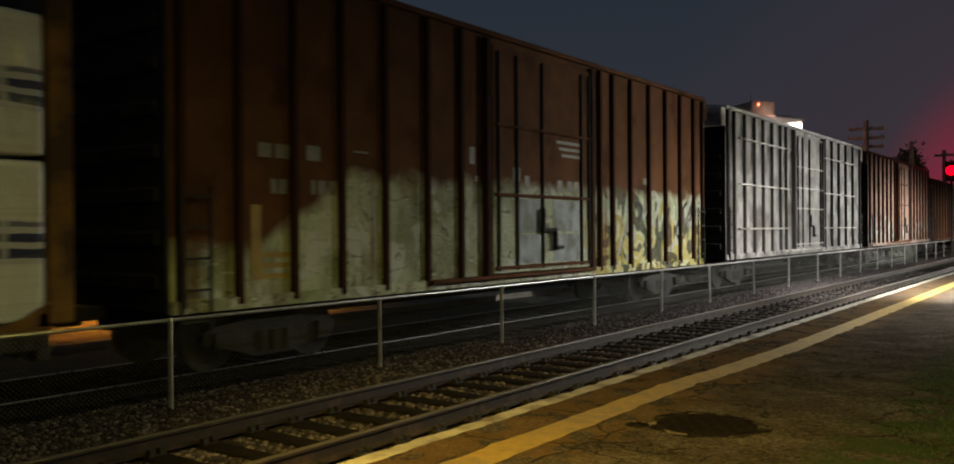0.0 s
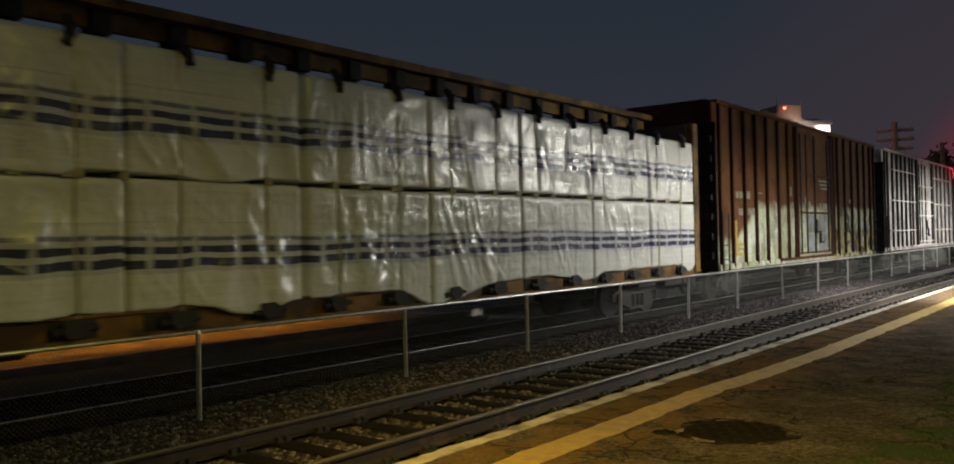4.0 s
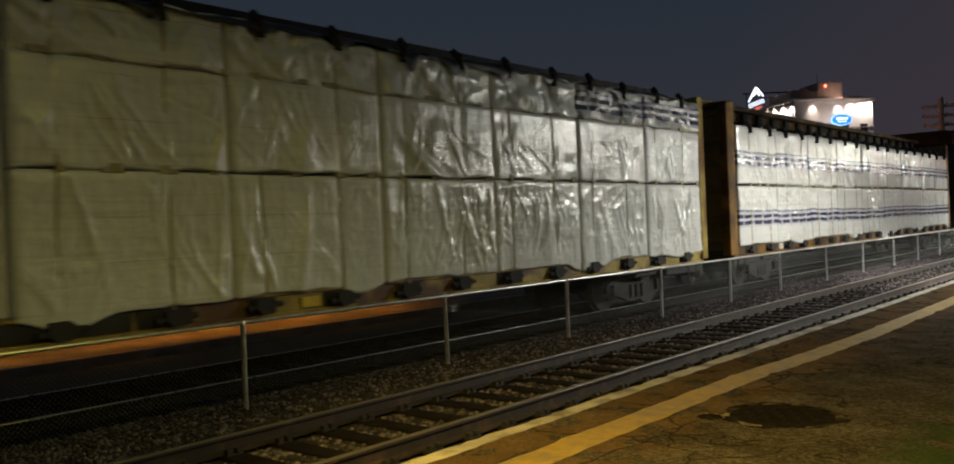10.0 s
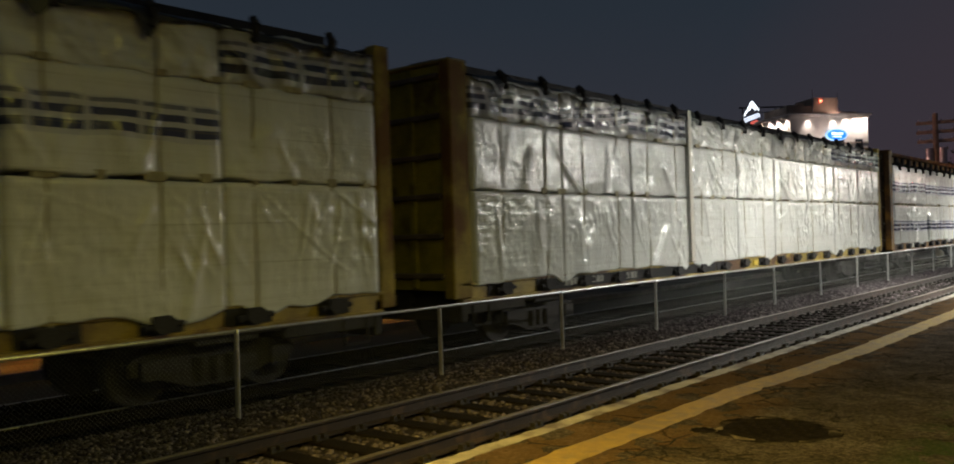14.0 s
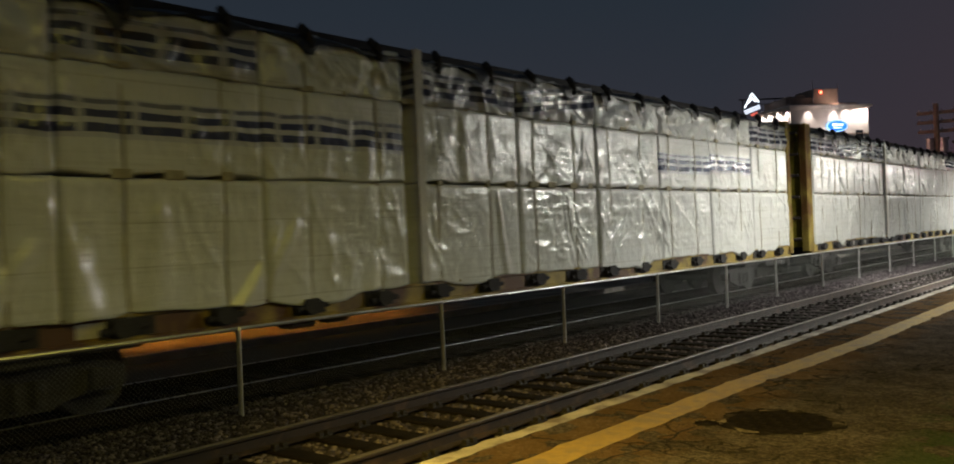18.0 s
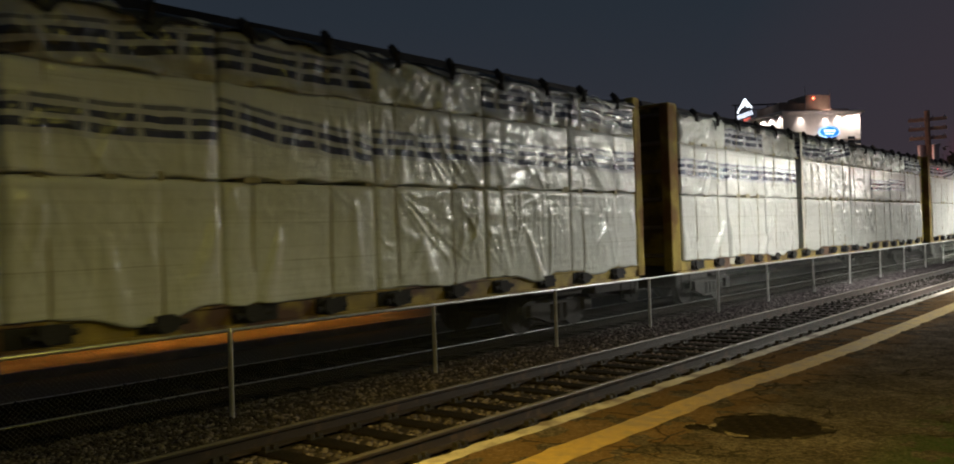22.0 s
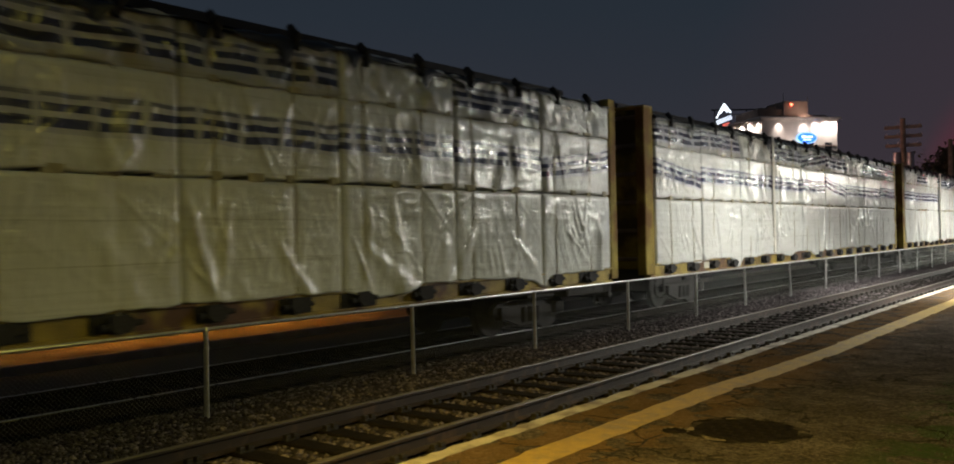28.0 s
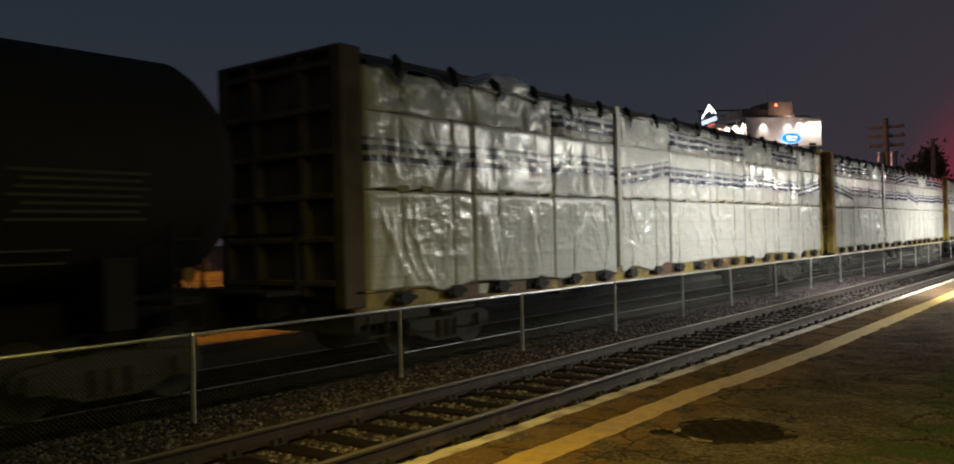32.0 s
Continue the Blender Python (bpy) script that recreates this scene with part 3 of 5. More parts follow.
def bed_z(x):
    return np.interp(x, [-13.3, -12.6, -11.6, -9.2, -8.7, -7.6, -7.15, -4.7], [-0.6, -0.34, -0.19, -0.19, -0.07, -0.07, -0.20, -0.20])


n = 20000
gy = 2.0 + 40 * RNG.random(n) ** 1.7
gx = RNG.uniform(-8.75, -7.05, n)
stones("gravel", gx, gy, bed_z(gx) + 0.005, RNG.uniform(0.013, 0.032, n) * (1 + gy / 60), M["dirty_stone"], "loose grey gravel between the two tracks")
n = 24000
gy = 2.0 + 40 * RNG.random(n) ** 1.6
gx = RNG.uniform(-7.75, -4.75, n)
k = (np.abs(((gy - TIE_Y) / TIE_STEP + 0.5) % 1 - 0.5) > 0.25) & (np.abs(gx - (NEAR_X + GAUGE / 2)) > 0.09) & (np.abs(gx - (NEAR_X - GAUGE / 2)) > 0.09)
gx, gy = gx[k], gy[k]
stones("gravel", gx, gy, bed_z(gx) + 0.0, RNG.uniform(0.014, 0.042, len(gx)) * (1 + gy / 60), M["stone"], "grey gravel packed between the railway ties")

bm = bmesh.new()
box(bm, EDGE_X + 0.02, 7.5, -25, 420, -0.6, PLAT_Z)
platform = single("platform", bm, M["asphalt"], "worn dark asphalt station platform with cracks", "platform", kind="structure")
bm = bmesh.new()
rg = random.Random(21)
rows = []
for y in [-25.0] + [2.0 + 0.11 * i for i in range(300)] + [60.0, 420.0]:
    chip = rg.choice((0, 0, 0, 0, 0, 0, 0.02, 0.035)) if y < 40 else 0
    a, b = EDGE_X + rg.uniform(-0.006, 0.006) + chip, EDGE_X + 0.185 + rg.uniform(-0.014, 0.014)
    rows.append([bm.verts.new(q) for q in ((a, y, -0.55), (a, y, PLAT_Z - 0.012), (a + 0.018, y, PLAT_Z + 0.006), (b, y, PLAT_Z + 0.006), (b + 0.006, y, PLAT_Z - 0.02))])
for p, q in zip(rows, rows[1:]):
    for i in range(4):
        bm.faces.new((p[i], p[i + 1], q[i + 1], q[i]))
part("edge_coping", bm, M["white_paint"], platform, "white painted concrete platform edge")
bm = bmesh.new()
sx = [(c - 0.16, c + 0.16, y) for c, y in ((-3.84, -25), (-3.84, 9.0), (-3.75, 10.3), (-3.66, 12.4), (-3.64, 17.0), (-3.68, 420.0))]
rg = random.Random(9)
ways = [(-25.0)] + [2.0 + 0.16 * i for i in range(130)] + [30.0, 60.0, 420.0]
left = [np.interp(y, [s[2] for s in sx], [s[0] for s in sx]) + rg.uniform(-0.012, 0.012) - (0.03 if rg.random() < 0.05 else 0) for y in ways]
right = [np.interp(y, [s[2] for s in sx], [s[1] for s in sx]) + rg.uniform(-0.012, 0.012) - (0.04 if rg.random() < 0.08 else 0) for y in ways]
lo = [(bm.verts.new((a, y, PLAT_Z + 0.004)), bm.verts.new((b, y, PLAT_Z + 0.004))) for a, b, y in zip(left, right, ways)]
for p, q in zip(lo, lo[1:]):
    bm.faces.new((p[0], p[1], q[1], q[0]))
part("yellow_line", bm, M["yellow_paint"], platform, "yellow painted safety line")

bm = bmesh.new()
line = [(-3.38, 6.80), (-3.41, 6.55), (-3.36, 6.36), (-3.43, 6.10), (-3.40, 5.85), (-3.48, 5.60), (-3.47, 5.25), (-3.55, 4.9), (-3.52, 4.5)]
lo = [(bm.verts.new((x - 0.008 - 0.008 * (i % 2), y, PLAT_Z + 0.003)), bm.verts.new((x + 0.010, y, PLAT_Z + 0.003))) for i, (x, y) in enumerate(line)]
for p, q in zip(lo, lo[1:]):
    bm.faces.new((p[0], p[1], q[1], q[0]))
part("crack", bm, M["tie"], platform, "dark crack in the asphalt")

# low grass that has crept over the platform
n = 60000
ty, tx = RNG.uniform(3.0, 15.0, n), RNG.uniform(-2.4, 1.2, n)
border = np.interp(ty, [3, 7, 10, 13, 15], [-1.15, -1.45, -1.72, -1.85, -1.7]) + 0.16 * np.sin(ty * 2.1) + 0.10 * np.sin(ty * 5.3 + 1) + 0.07 * np.sin(ty * 11.7)
patch = np.sin(tx * 4.1 + 1.3 * np.sin(ty * 2.3)) * np.sin(ty * 3.3 + 1.7 * np.sin(tx * 2.9))
keep = (tx - border) * 1.7 + 0.35 * patch > RNG.uniform(0.0, 1.0, n) * np.interp(ty, [3, 12, 15], [1.0, 1.2, 2.6])
tx, ty = tx[keep], ty[keep]
n = len(tx)
turn, high, lean = RNG.uniform(0, 6.28, n), RNG.uniform(0.008, 0.028, n), RNG.uniform(0.01, 0.030, n)
wide = RNG.uniform(0.003, 0.007, n)
cx, sx = np.cos(turn), np.sin(turn)
low_z = np.full(n, PLAT_Z)
v = np.stack([np.stack([tx - sx * wide, ty + cx * wide, low_z], 1), np.stack([tx + sx * wide, ty - cx * wide, low_z], 1),
              np.stack([tx + cx * lean * 0.5 + sx * wide * 0.6, ty + sx * lean * 0.5 - cx * wide * 0.6, low_z + high * 0.7], 1), np.stack([tx + cx * lean, ty + sx * lean, low_z + high], 1)], 1)
f = np.array([[0, 1, 2], [0, 2, 3]])[None] + (4 * np.arange(n))[:, None, None]
tagged(part("grass", raw_mesh("grass", v.reshape(-1, 3), f.reshape(-1, 3)), M["grass"]), "low ragged green grass creeping over the asphalt platform", "grass", kind="stuff")

# manhole in the platform


def cover(name, label, place, r, rows):
    mh = thing(name, label, "manhole cover", "covers in the platform", at=pose(*place))
    bm = bmesh.new()
    rod(bm, (0, 0, -0.03), (0, 0, 0.0035), r, n=40)
    part("lid", bm, M["lidiron"], mh)
    rg = random.Random(5)
    # the collar has crumbled to a few low pieces
    for k in range(9):
        a0 = k * 0.698 + rg.uniform(-0.1, 0.1)
        if k % 3 == 1 and r > 0.2:
            continue
        bm = bmesh.new()
        n, span, wide = 8, rg.uniform(0.25, 0.55), rg.uniform(0.05, 0.13)
        ring = []
        for i in range(n + 1):
            a = a0 + span * i / n
            taper = math.sin(math.pi * (0.08 + 0.84 * i / n))
            lo, hi = r * (1.03 + rg.uniform(0, 0.02)), r * (1.05 + wide * 2 * taper + rg.uniform(0, 0.05))
            ring.append([bm.verts.new((q * math.cos(a), q * math.sin(a), z)) for q, z in ((lo, 0.002), (lo + 0.012, 0.007), (hi, 0.002))])
        for p, q in zip(ring, ring[1:]):
            for i in range(2):
                bm.faces.new((p[i], p[i + 1], q[i + 1], q[i]))
        part("collar_piece", bm, M["collar"], mh, "crumbled piece of worn concrete collar")
    bm = bmesh.new()
    rim = []
    for k in range(72):
        a = 2 * math.pi * k / 72
        q = r * (1.16 + 0.07 * math.sin(3 * a + 1) + 0.05 * math.sin(7 * a) + rg.uniform(-0.05, 0.08))
        rim.append(bm.verts.new((q * math.cos(a) * 1.05, q * math.sin(a), 0.0015)))
    bm.faces.new(rim)
    part("tar_patch", bm, M["tar"], mh, "dark ragged tar patch round the lid")
    stud = boxes("stud", [(-0.022, 0.022, -0.045, 0.045, 0.0035, 0.008)], 0.002)
    for i in range(-rows, rows + 1):
        for j in range(-rows, rows + 1):
            if (i * 0.075) ** 2 + (j * 0.11) ** 2 < (r - 0.07) ** 2:
                part("stud", stud, M["lidiron"], mh, at=pose(i * 0.075, j * 0.11, 0, 0, 0, 90 * ((i + j) % 2)))


cover("manhole", "dark cast iron manhole cover in a worn collar", (-2.86, 7.33, PLAT_Z), 0.42, 5)
cover("valve_cover", "small dark valve cover beside the manhole", (-3.36, 6.98, PLAT_Z), 0.10, 1)

# ---- tracks ----
RAIL = [(-0.07, -0.165), (0.07, -0.165), (0.07, -0.152), (0.012, -0.13), (0.010, -0.045), (0.036, -0.03), (0.036, -0.006), (-0.036, -0.006), (-0.036, -0.03), (-0.010, -0.045), (-0.012, -0.13), (-0.07, -0.152)]
HEAD = [(-0.034, -0.008), (0.034, -0.008), (0.030, 0.0), (-0.030, 0.0)]


def track(name, x, label, near):
    tr = thing(name, label, "railway track", kind="structure")
    for s in (-1, 1):
        bm = bmesh.new()
        sweep(bm, [(x + s * GAUGE / 2 + a, b) for a, b in RAIL], -25, 420)
        rail = part("rail", bm, M["rail" if near else "tie"], tr)
        bm = bmesh.new()
        sweep(bm, [(x + s * GAUGE / 2 + a, b) for a, b in HEAD], -25, 420)
        part("rail_head", bm, M["nearhead" if near else "railhead"], rail, "worn bright running surface")
    tie = boxes("tie", [(-1.3, 1.3, -0.115, 0.115, -0.36, -0.172)], 0.012)
    bmp = bmesh.new()
    box(bmp, -0.16, 0.16, -0.09, 0.09, -0.174, -0.158)
    for sx, sy in ((-0.115, -0.05), (-0.115, 0.05), (0.115, -0.05), (0.115, 0.05)):
        box(bmp, sx - 0.034, sx + 0.034, sy - 0.03, sy + 0.03, -0.16, -0.112)
    plate = finish("tie_plate", bmp, 0.006)
    y = TIE_Y - TIE_STEP * 22
    while near and y < 85:
        t = part("tie", tie, M["tie"], tr, at=pose(x + random.uniform(-0.02, 0.02), y + random.uniform(-0.012, 0.012), random.uniform(-0.006, 0.004), 0, 0, random.uniform(-0.5, 0.5)))
        if y < 75:
            for s in (-1, 1):
                part("tie_plate", plate, M["iron"], t, at=pose(s * GAUGE / 2, 0, 0))
        y += TIE_STEP
    bm = bmesh.new()
    y = y if near else -25
    while y < (300 if near else 160):
        box(bm, x - 1.3, x + 1.3, y - 0.115, y + 0.115, -0.36, -0.172)
        y += TIE_STEP
    part("ties", bm, M["tie"], tr, kind="stuff")
    return tr


track("near_track", NEAR_X, "rusty rails on dark wooden ties beside the platform", True)
track("far_track", FAR_X, "dark railway track under the freight train", False)

# ---- fence between the tracks ----
fence = thing("fence", "low chain-link fence with galvanised posts between the tracks", "fence", kind="structure")
bm = bmesh.new()
rod(bm, (0, 0, -0.25), (0, 0, FENCE_H), 0.030, n=10)
rod(bm, (0, 0, FENCE_H), (0, 0, FENCE_H + 0.035), 0.036, 0.02, n=10)
post = finish("post", bm)
for py in POST_Y:
    part("post", post, M["galv"], fence, at=pose(FENCE_X + random.uniform(-0.01, 0.01), py, FENCE_Z, random.uniform(-0.8, 0.8), random.uniform(-0.8, 0.8), 0))
for ya, yb in zip(POST_Y[:-1:2], POST_Y[2::2]):
    bm = bmesh.new()
    z = FENCE_Z + FENCE_H + 0.01
    rod(bm, (FENCE_X, ya, z), (FENCE_X, yb - 0.004, z), 0.021, n=8)
    part("top_rail", bm, M["galv"], fence)
pitch, wire = 0.052, 0.0013
v, f = [], []
for sgn in (-1, 1):
    for i in range(int(52 / pitch)):
        ya = -2.0 + i * pitch
        yb = ya + sgn * (FENCE_H - 0.04)
        b = len(v)
        for yy, zz in ((ya, FENCE_Z + 0.02), (yb, FENCE_Z + FENCE_H - 0.02)):
            for k in range(3):
                a = 2 * math.pi * k / 3
                v.append((FENCE_X + 0.03 + 0.003 * sgn + wire * math.cos(a), yy, zz + wire * 1.4 * math.sin(a)))
        f += [(b, b + 1, b + 4, b + 3), (b + 1, b + 2, b + 5, b + 4), (b + 2, b, b + 3, b + 5)]
part("wire_mesh", raw_mesh("wire_mesh", v, f), M["wire"], fence, "diamond wire mesh", kind="stuff")

# ---- beyond the tracks ----
bm = bmesh.new()
box(bm, -62, -15.8, -200, 500, -0.6, -0.36)
single("road", bm, M["road"], "asphalt road lit orange by street lamps", "road", kind="structure")
bm = bmesh.new()
box(bm, -15.8, -15.6, -200, 500, -0.6, -0.25)
single("kerb", bm, M["concrete"], "pale concrete kerb along the road", "kerb", kind="structure")
bm = bmesh.new()
box(bm, -62.3, -62.0, -120, 300, -0.5, 1.6)
single("boundary_wall", bm, M["concrete"], "low concrete wall beyond the road", "wall", kind="structure")

# ---- wrapped lumber ----
SEAM_Y = [-10.55 + 1.25 * i for i in range(18)]
LOAD_Y = (-11.28, 11.54)
CELL = 0.025
TIERS = {"low": (1.47, 1.0), "tall": (1.45, 0.95), "mid": (1.12, 0.95), "top": (0.64, 1.9)}


def lattice(r, y, z, sy, sz):
    """Smooth value noise on a grid, with features of sy by sz metres."""
    def axis(v, s):
        k = v / s
        i = np.floor(k).astype(int)
        t = k - i
        return i - i.min(), t * t * (3 - 2 * t)
    iy, ty = axis(y, sy)
    iz, tz = axis(z, sz)
    g = r.uniform(-1, 1, (iy.max() + 2, iz.max() + 2))
    ty, tz = ty[:, None], tz[None]
    a = g[iy][:, iz] * (1 - ty) + g[iy + 1][:, iz] * ty
    b = g[iy][:, iz + 1] * (1 - ty) + g[iy + 1][:, iz + 1] * ty
    return a * (1 - tz) + b * tz


def film(seed, height, rough):
    """Depth of the loose film over one whole tier, and the drop of its lower hem."""
    r = np.random.default_rng(seed)
    y = np.linspace(*LOAD_Y, int((LOAD_Y[1] - LOAD_Y[0]) / CELL) + 1)
    z = np.linspace(0, height, max(int(height / CELL), 8) + 1)
    d = 0.010 * lattice(r, y, z, 0.9, 0.7) + 0.006 * lattice(r, y, z, 0.37, 0.5)
    slack = np.clip(0.75 + 0.75 * lattice(r, y, z, 1.6, 0.9), 0.25, 1.4)

    def fold(line, wide, deep, low, high, y0, y1):
        """A sharp-backed fold along y = line(z), within a stretch of the tier."""
        i, j = np.searchsorted(y, (y0 - 0.35, y1 + 0.35))
        if j - i < 2:
            return
        off = np.abs(y[i:j, None] - line[None])
        fade = np.clip((z - low) / 0.14, 0, 1) * np.clip((high - z) / 0.14, 0, 1)
        d[i:j] += deep * np.exp(-off / wide) * fade[None] * slack[i:j]

    n = int(22 * rough)
    # families of folds that hang from a held point and swing away towards the foot
    for _ in range(n):
        y0, lean, swing = r.uniform(*LOAD_Y), r.normal(0.05, 0.18), r.choice([1, 1, -1]) * r.uniform(0.1, 0.75)
        for q in range(r.integers(2, 6)):
            start, top = y0 + q * r.uniform(0.05, 0.16), height * r.uniform(0.7, 1.05)
            foot = height * r.uniform(-0.1, 0.35)
            u = np.clip((top - z) / max(top - foot, 0.1), 0, 1)
            line = start + lean * u + swing * (0.6 + 0.12 * q) * u ** 2.4
            fold(line, r.uniform(0.016, 0.042), r.uniform(0.012, 0.032), foot, top, line.min(), line.max())
    # creases that fan out from the tie-downs
    for ys in SEAM_Y:
        for q in range(r.integers(1, 5)):
            up = r.random() < 0.5
            za, a, reach = height * (0.04 if up else 0.97), r.uniform(-1.0, 1.0), height * r.uniform(0.35, 0.9)
            line = ys + math.tan(a) * (z - za) * (1 if up else -1) + 0.03 * np.sin(4 * z + q)
            low, high = (za, za + reach) if up else (za - reach, za)
            inside = line[(z >= low) & (z <= high)]
            if len(inside):
                fold(line, r.uniform(0.014, 0.030), r.uniform(0.010, 0.026), low, high, inside.min(), inside.max())
    # short slanting creases anywhere
    for _ in range(int(46 * rough)):
        y0, zc, half, a = r.uniform(*LOAD_Y), r.uniform(0, height), r.uniform(0.10, 0.4), r.normal(0, 0.75)
        line = y0 + math.tan(np.clip(a, -1.25, 1.25)) * (z - zc)
        inside = line[np.abs(z - zc) <= half]
        if len(inside):
            fold(line, r.uniform(0.010, 0.020), r.choice([-1, 1, 1]) * r.uniform(0.006, 0.018), zc - half, zc + half, inside.min(), inside.max())
    # loose bells of film, each with a full rounded back, that lean and widen towards the foot
    for _ in range(int(16 * rough)):
        y0, lean, hw = r.uniform(*LOAD_Y), r.normal(0.1, 0.35), r.uniform(0.07, 0.24)
        top = height * r.uniform(0.45, 1.0)
        i, j = np.searchsorted(y, (y0 - 1.3, y0 + 1.3))
        u = np.clip((top - z) / top, 0, 1)[None]
        across = (y[i:j, None] - y0 - lean * u ** 1.5) / (hw * (0.35 + 0.85 * u))
        d[i:j] += r.uniform(0.018, 0.045) * np.minimum(u * 4, 1) * np.exp(-np.abs(across) ** 2.5)
    # crumpling
    for size, deep in ((0.30, 0.020), (0.13, 0.009), (0.07, 0.004)):
        d += deep * rough * (0.5 - np.abs(lattice(r, y, z, size * 1.2, size))) * slack
    if rough > 1.2:
        d += 0.045 * lattice(r, y, z, 0.45, 0.22) + 0.02 * lattice(r, y, z, 0.16, 0.12)
    # tie-downs press the film in
    for ys in SEAM_Y:
        d -= 0.016 * np.exp(-np.abs(y - ys) / 0.05)[:, None]
    hem = 0.015 + 0.045 * np.clip(lattice(r, y, z[:2], 1.1, 9)[:, 0] + 0.35, 0, 1) + 0.014 * lattice(r, y, z[:2], 0.25, 9)[:, 0]
    for _ in range(7):
        hem = hem + r.uniform(0.07, 0.17) * np.exp(-np.abs((y - r.uniform(*LOAD_Y)) / r.uniform(0.25, 0.6)) ** 3)
    for ys in SEAM_Y:
        hem = hem - 0.02 * np.exp(-((y - ys) / 0.09) ** 2)
    return y, z, d, hem, r


def packages(seed, tier, ends):
    """One wrapped package for each pair of ends, cut from the tier's film, closed by plain sides."""
    height, rough = TIERS[tier]
    y, z, d, hem, r = film(seed, height, rough)
    out = []
    for y0, y1 in ends:
        i, j = np.searchsorted(y, (y0, y1))
        yc = (y0 + y1) / 2
        Y, Z = np.meshgrid(y[i:j], z, indexing="ij")
        edge = np.clip(np.minimum(Y - Y[0, 0], Y[-1, 0] - Y) / 0.07, 0, 1)
        top = np.clip((height - Z) / 0.05, 0, 1)
        x = d[i:j] * np.clip(edge, 0.25, 1) - 0.024 * (1 - edge) ** 2 - 0.022 * (1 - top)
        if tier in ("low", "tall"):
            drop = hem[i:j] if tier == "low" else 0.012 + 0.4 * (hem[i:j] - 0.03).clip(0, 0.16)
        else:
            drop = 0.03 + 0.035 * np.sin(r.uniform(2, 4) * y[i:j] + r.uniform(0, 6)) ** 2
        Zs = Z - np.clip(1 - Z / 0.3, 0, 1) * np.asarray(drop)[:, None]
        if rough > 1.2:
            ragged = 0.07 * lattice(r, y[i:j], z[:2], 0.6, 9)[:, :1] + 0.05 * lattice(r, y[i:j], z[:2], 0.2, 9)[:, :1]
            Zs = Zs + np.clip(Z / height - 0.4, 0, 1) * ragged
        V = np.stack([x, Y - yc, Zs], -1).reshape(-1, 3)
        ny, nz = Y.shape
        idx = np.arange(ny * nz).reshape(ny, nz)
        F = np.stack([idx[:-1, :-1], idx[1:, :-1], idx[1:, 1:], idx[:-1, 1:]], -1).reshape(-1, 4)
        extra_v, extra_f, base = [], [], len(V)
        for ring in (idx[:, -1][::-1], idx[:, 0], idx[0, :][::-1], idx[-1, :]):
            b = base + len(extra_v)
            extra_v += [(-1.05, V[k][1], V[k][2]) for k in ring]
            extra_f += [(ring[k + 1], ring[k], b + k, b + k + 1) for k in range(len(ring) - 1)]
        out.append((raw_mesh("wrap", np.vstack([V, extra_v]), np.vstack([F, extra_f]), True), yc))
    return out


def bays(left, start, right):
    """Package ends: some of 2.52 m, then a break, then the rest up to the front bulkhead."""
    wide = (LOAD_Y[1] - start) / right
    return [(LOAD_Y[0] + 2.52 * i, LOAD_Y[0] + 2.52 * (i + 1) - 0.008) for i in range(left)] + [(start + wide * i, start + wide * (i + 1) - 0.008) for i in range(right)]


M["wrap"] = wrap_material("white_lumber_wrap")
M["wrap_low"] = wrap_material("blue_striped_lumber_wrap", 0.46)
M["wrap_tall"] = wrap_material("blue_lined_lumber_wrap", 0.46)
for key, tilt in (("", 0.0), ("_up", 0.12), ("_down", -0.12)):
    M["wrap_mid" + key] = wrap_material("dark_striped_lumber_wrap", 0.385, tilt=tilt)
    M["wrap_top" + key] = wrap_material("crumpled_printed_wrap", 0.13, base=(0.45, 0.44, 0.42), ink=(0.012, 0.014, 0.04), dash=0.8, tilt=tilt)

# ---- freight cars: shared pieces ----
WHEEL_R = 0.42


def wheelset_mesh():
    bm = bmesh.new()
    rod(bm, (-1.0, 0, 0), (1.0, 0, 0), 0.075, n=12)
    for s in (-1, 1):
        rod(bm, (s * 0.70, 0, 0), (s * 0.82, 0, 0), WHEEL_R, n=28)
        rod(bm, (s * 0.82, 0, 0), (s * 0.86, 0, 0), WHEEL_R * 0.78, WHEEL_R * 0.3, n=28)
        rod(bm, (s * 0.67, 0, 0), (s * 0.70, 0, 0), WHEEL_R + 0.025, n=28)
        for k in range(6):
            a = math.pi * k / 3
            box(bm, s * 0.86 - 0.01, s * 0.86 + 0.012, 0.19 * math.cos(a) - 0.02, 0.19 * math.cos(a) + 0.02, 0.19 * math.sin(a) - 0.02, 0.19 * math.sin(a) + 0.02)
    return finish("wheelset", bm)


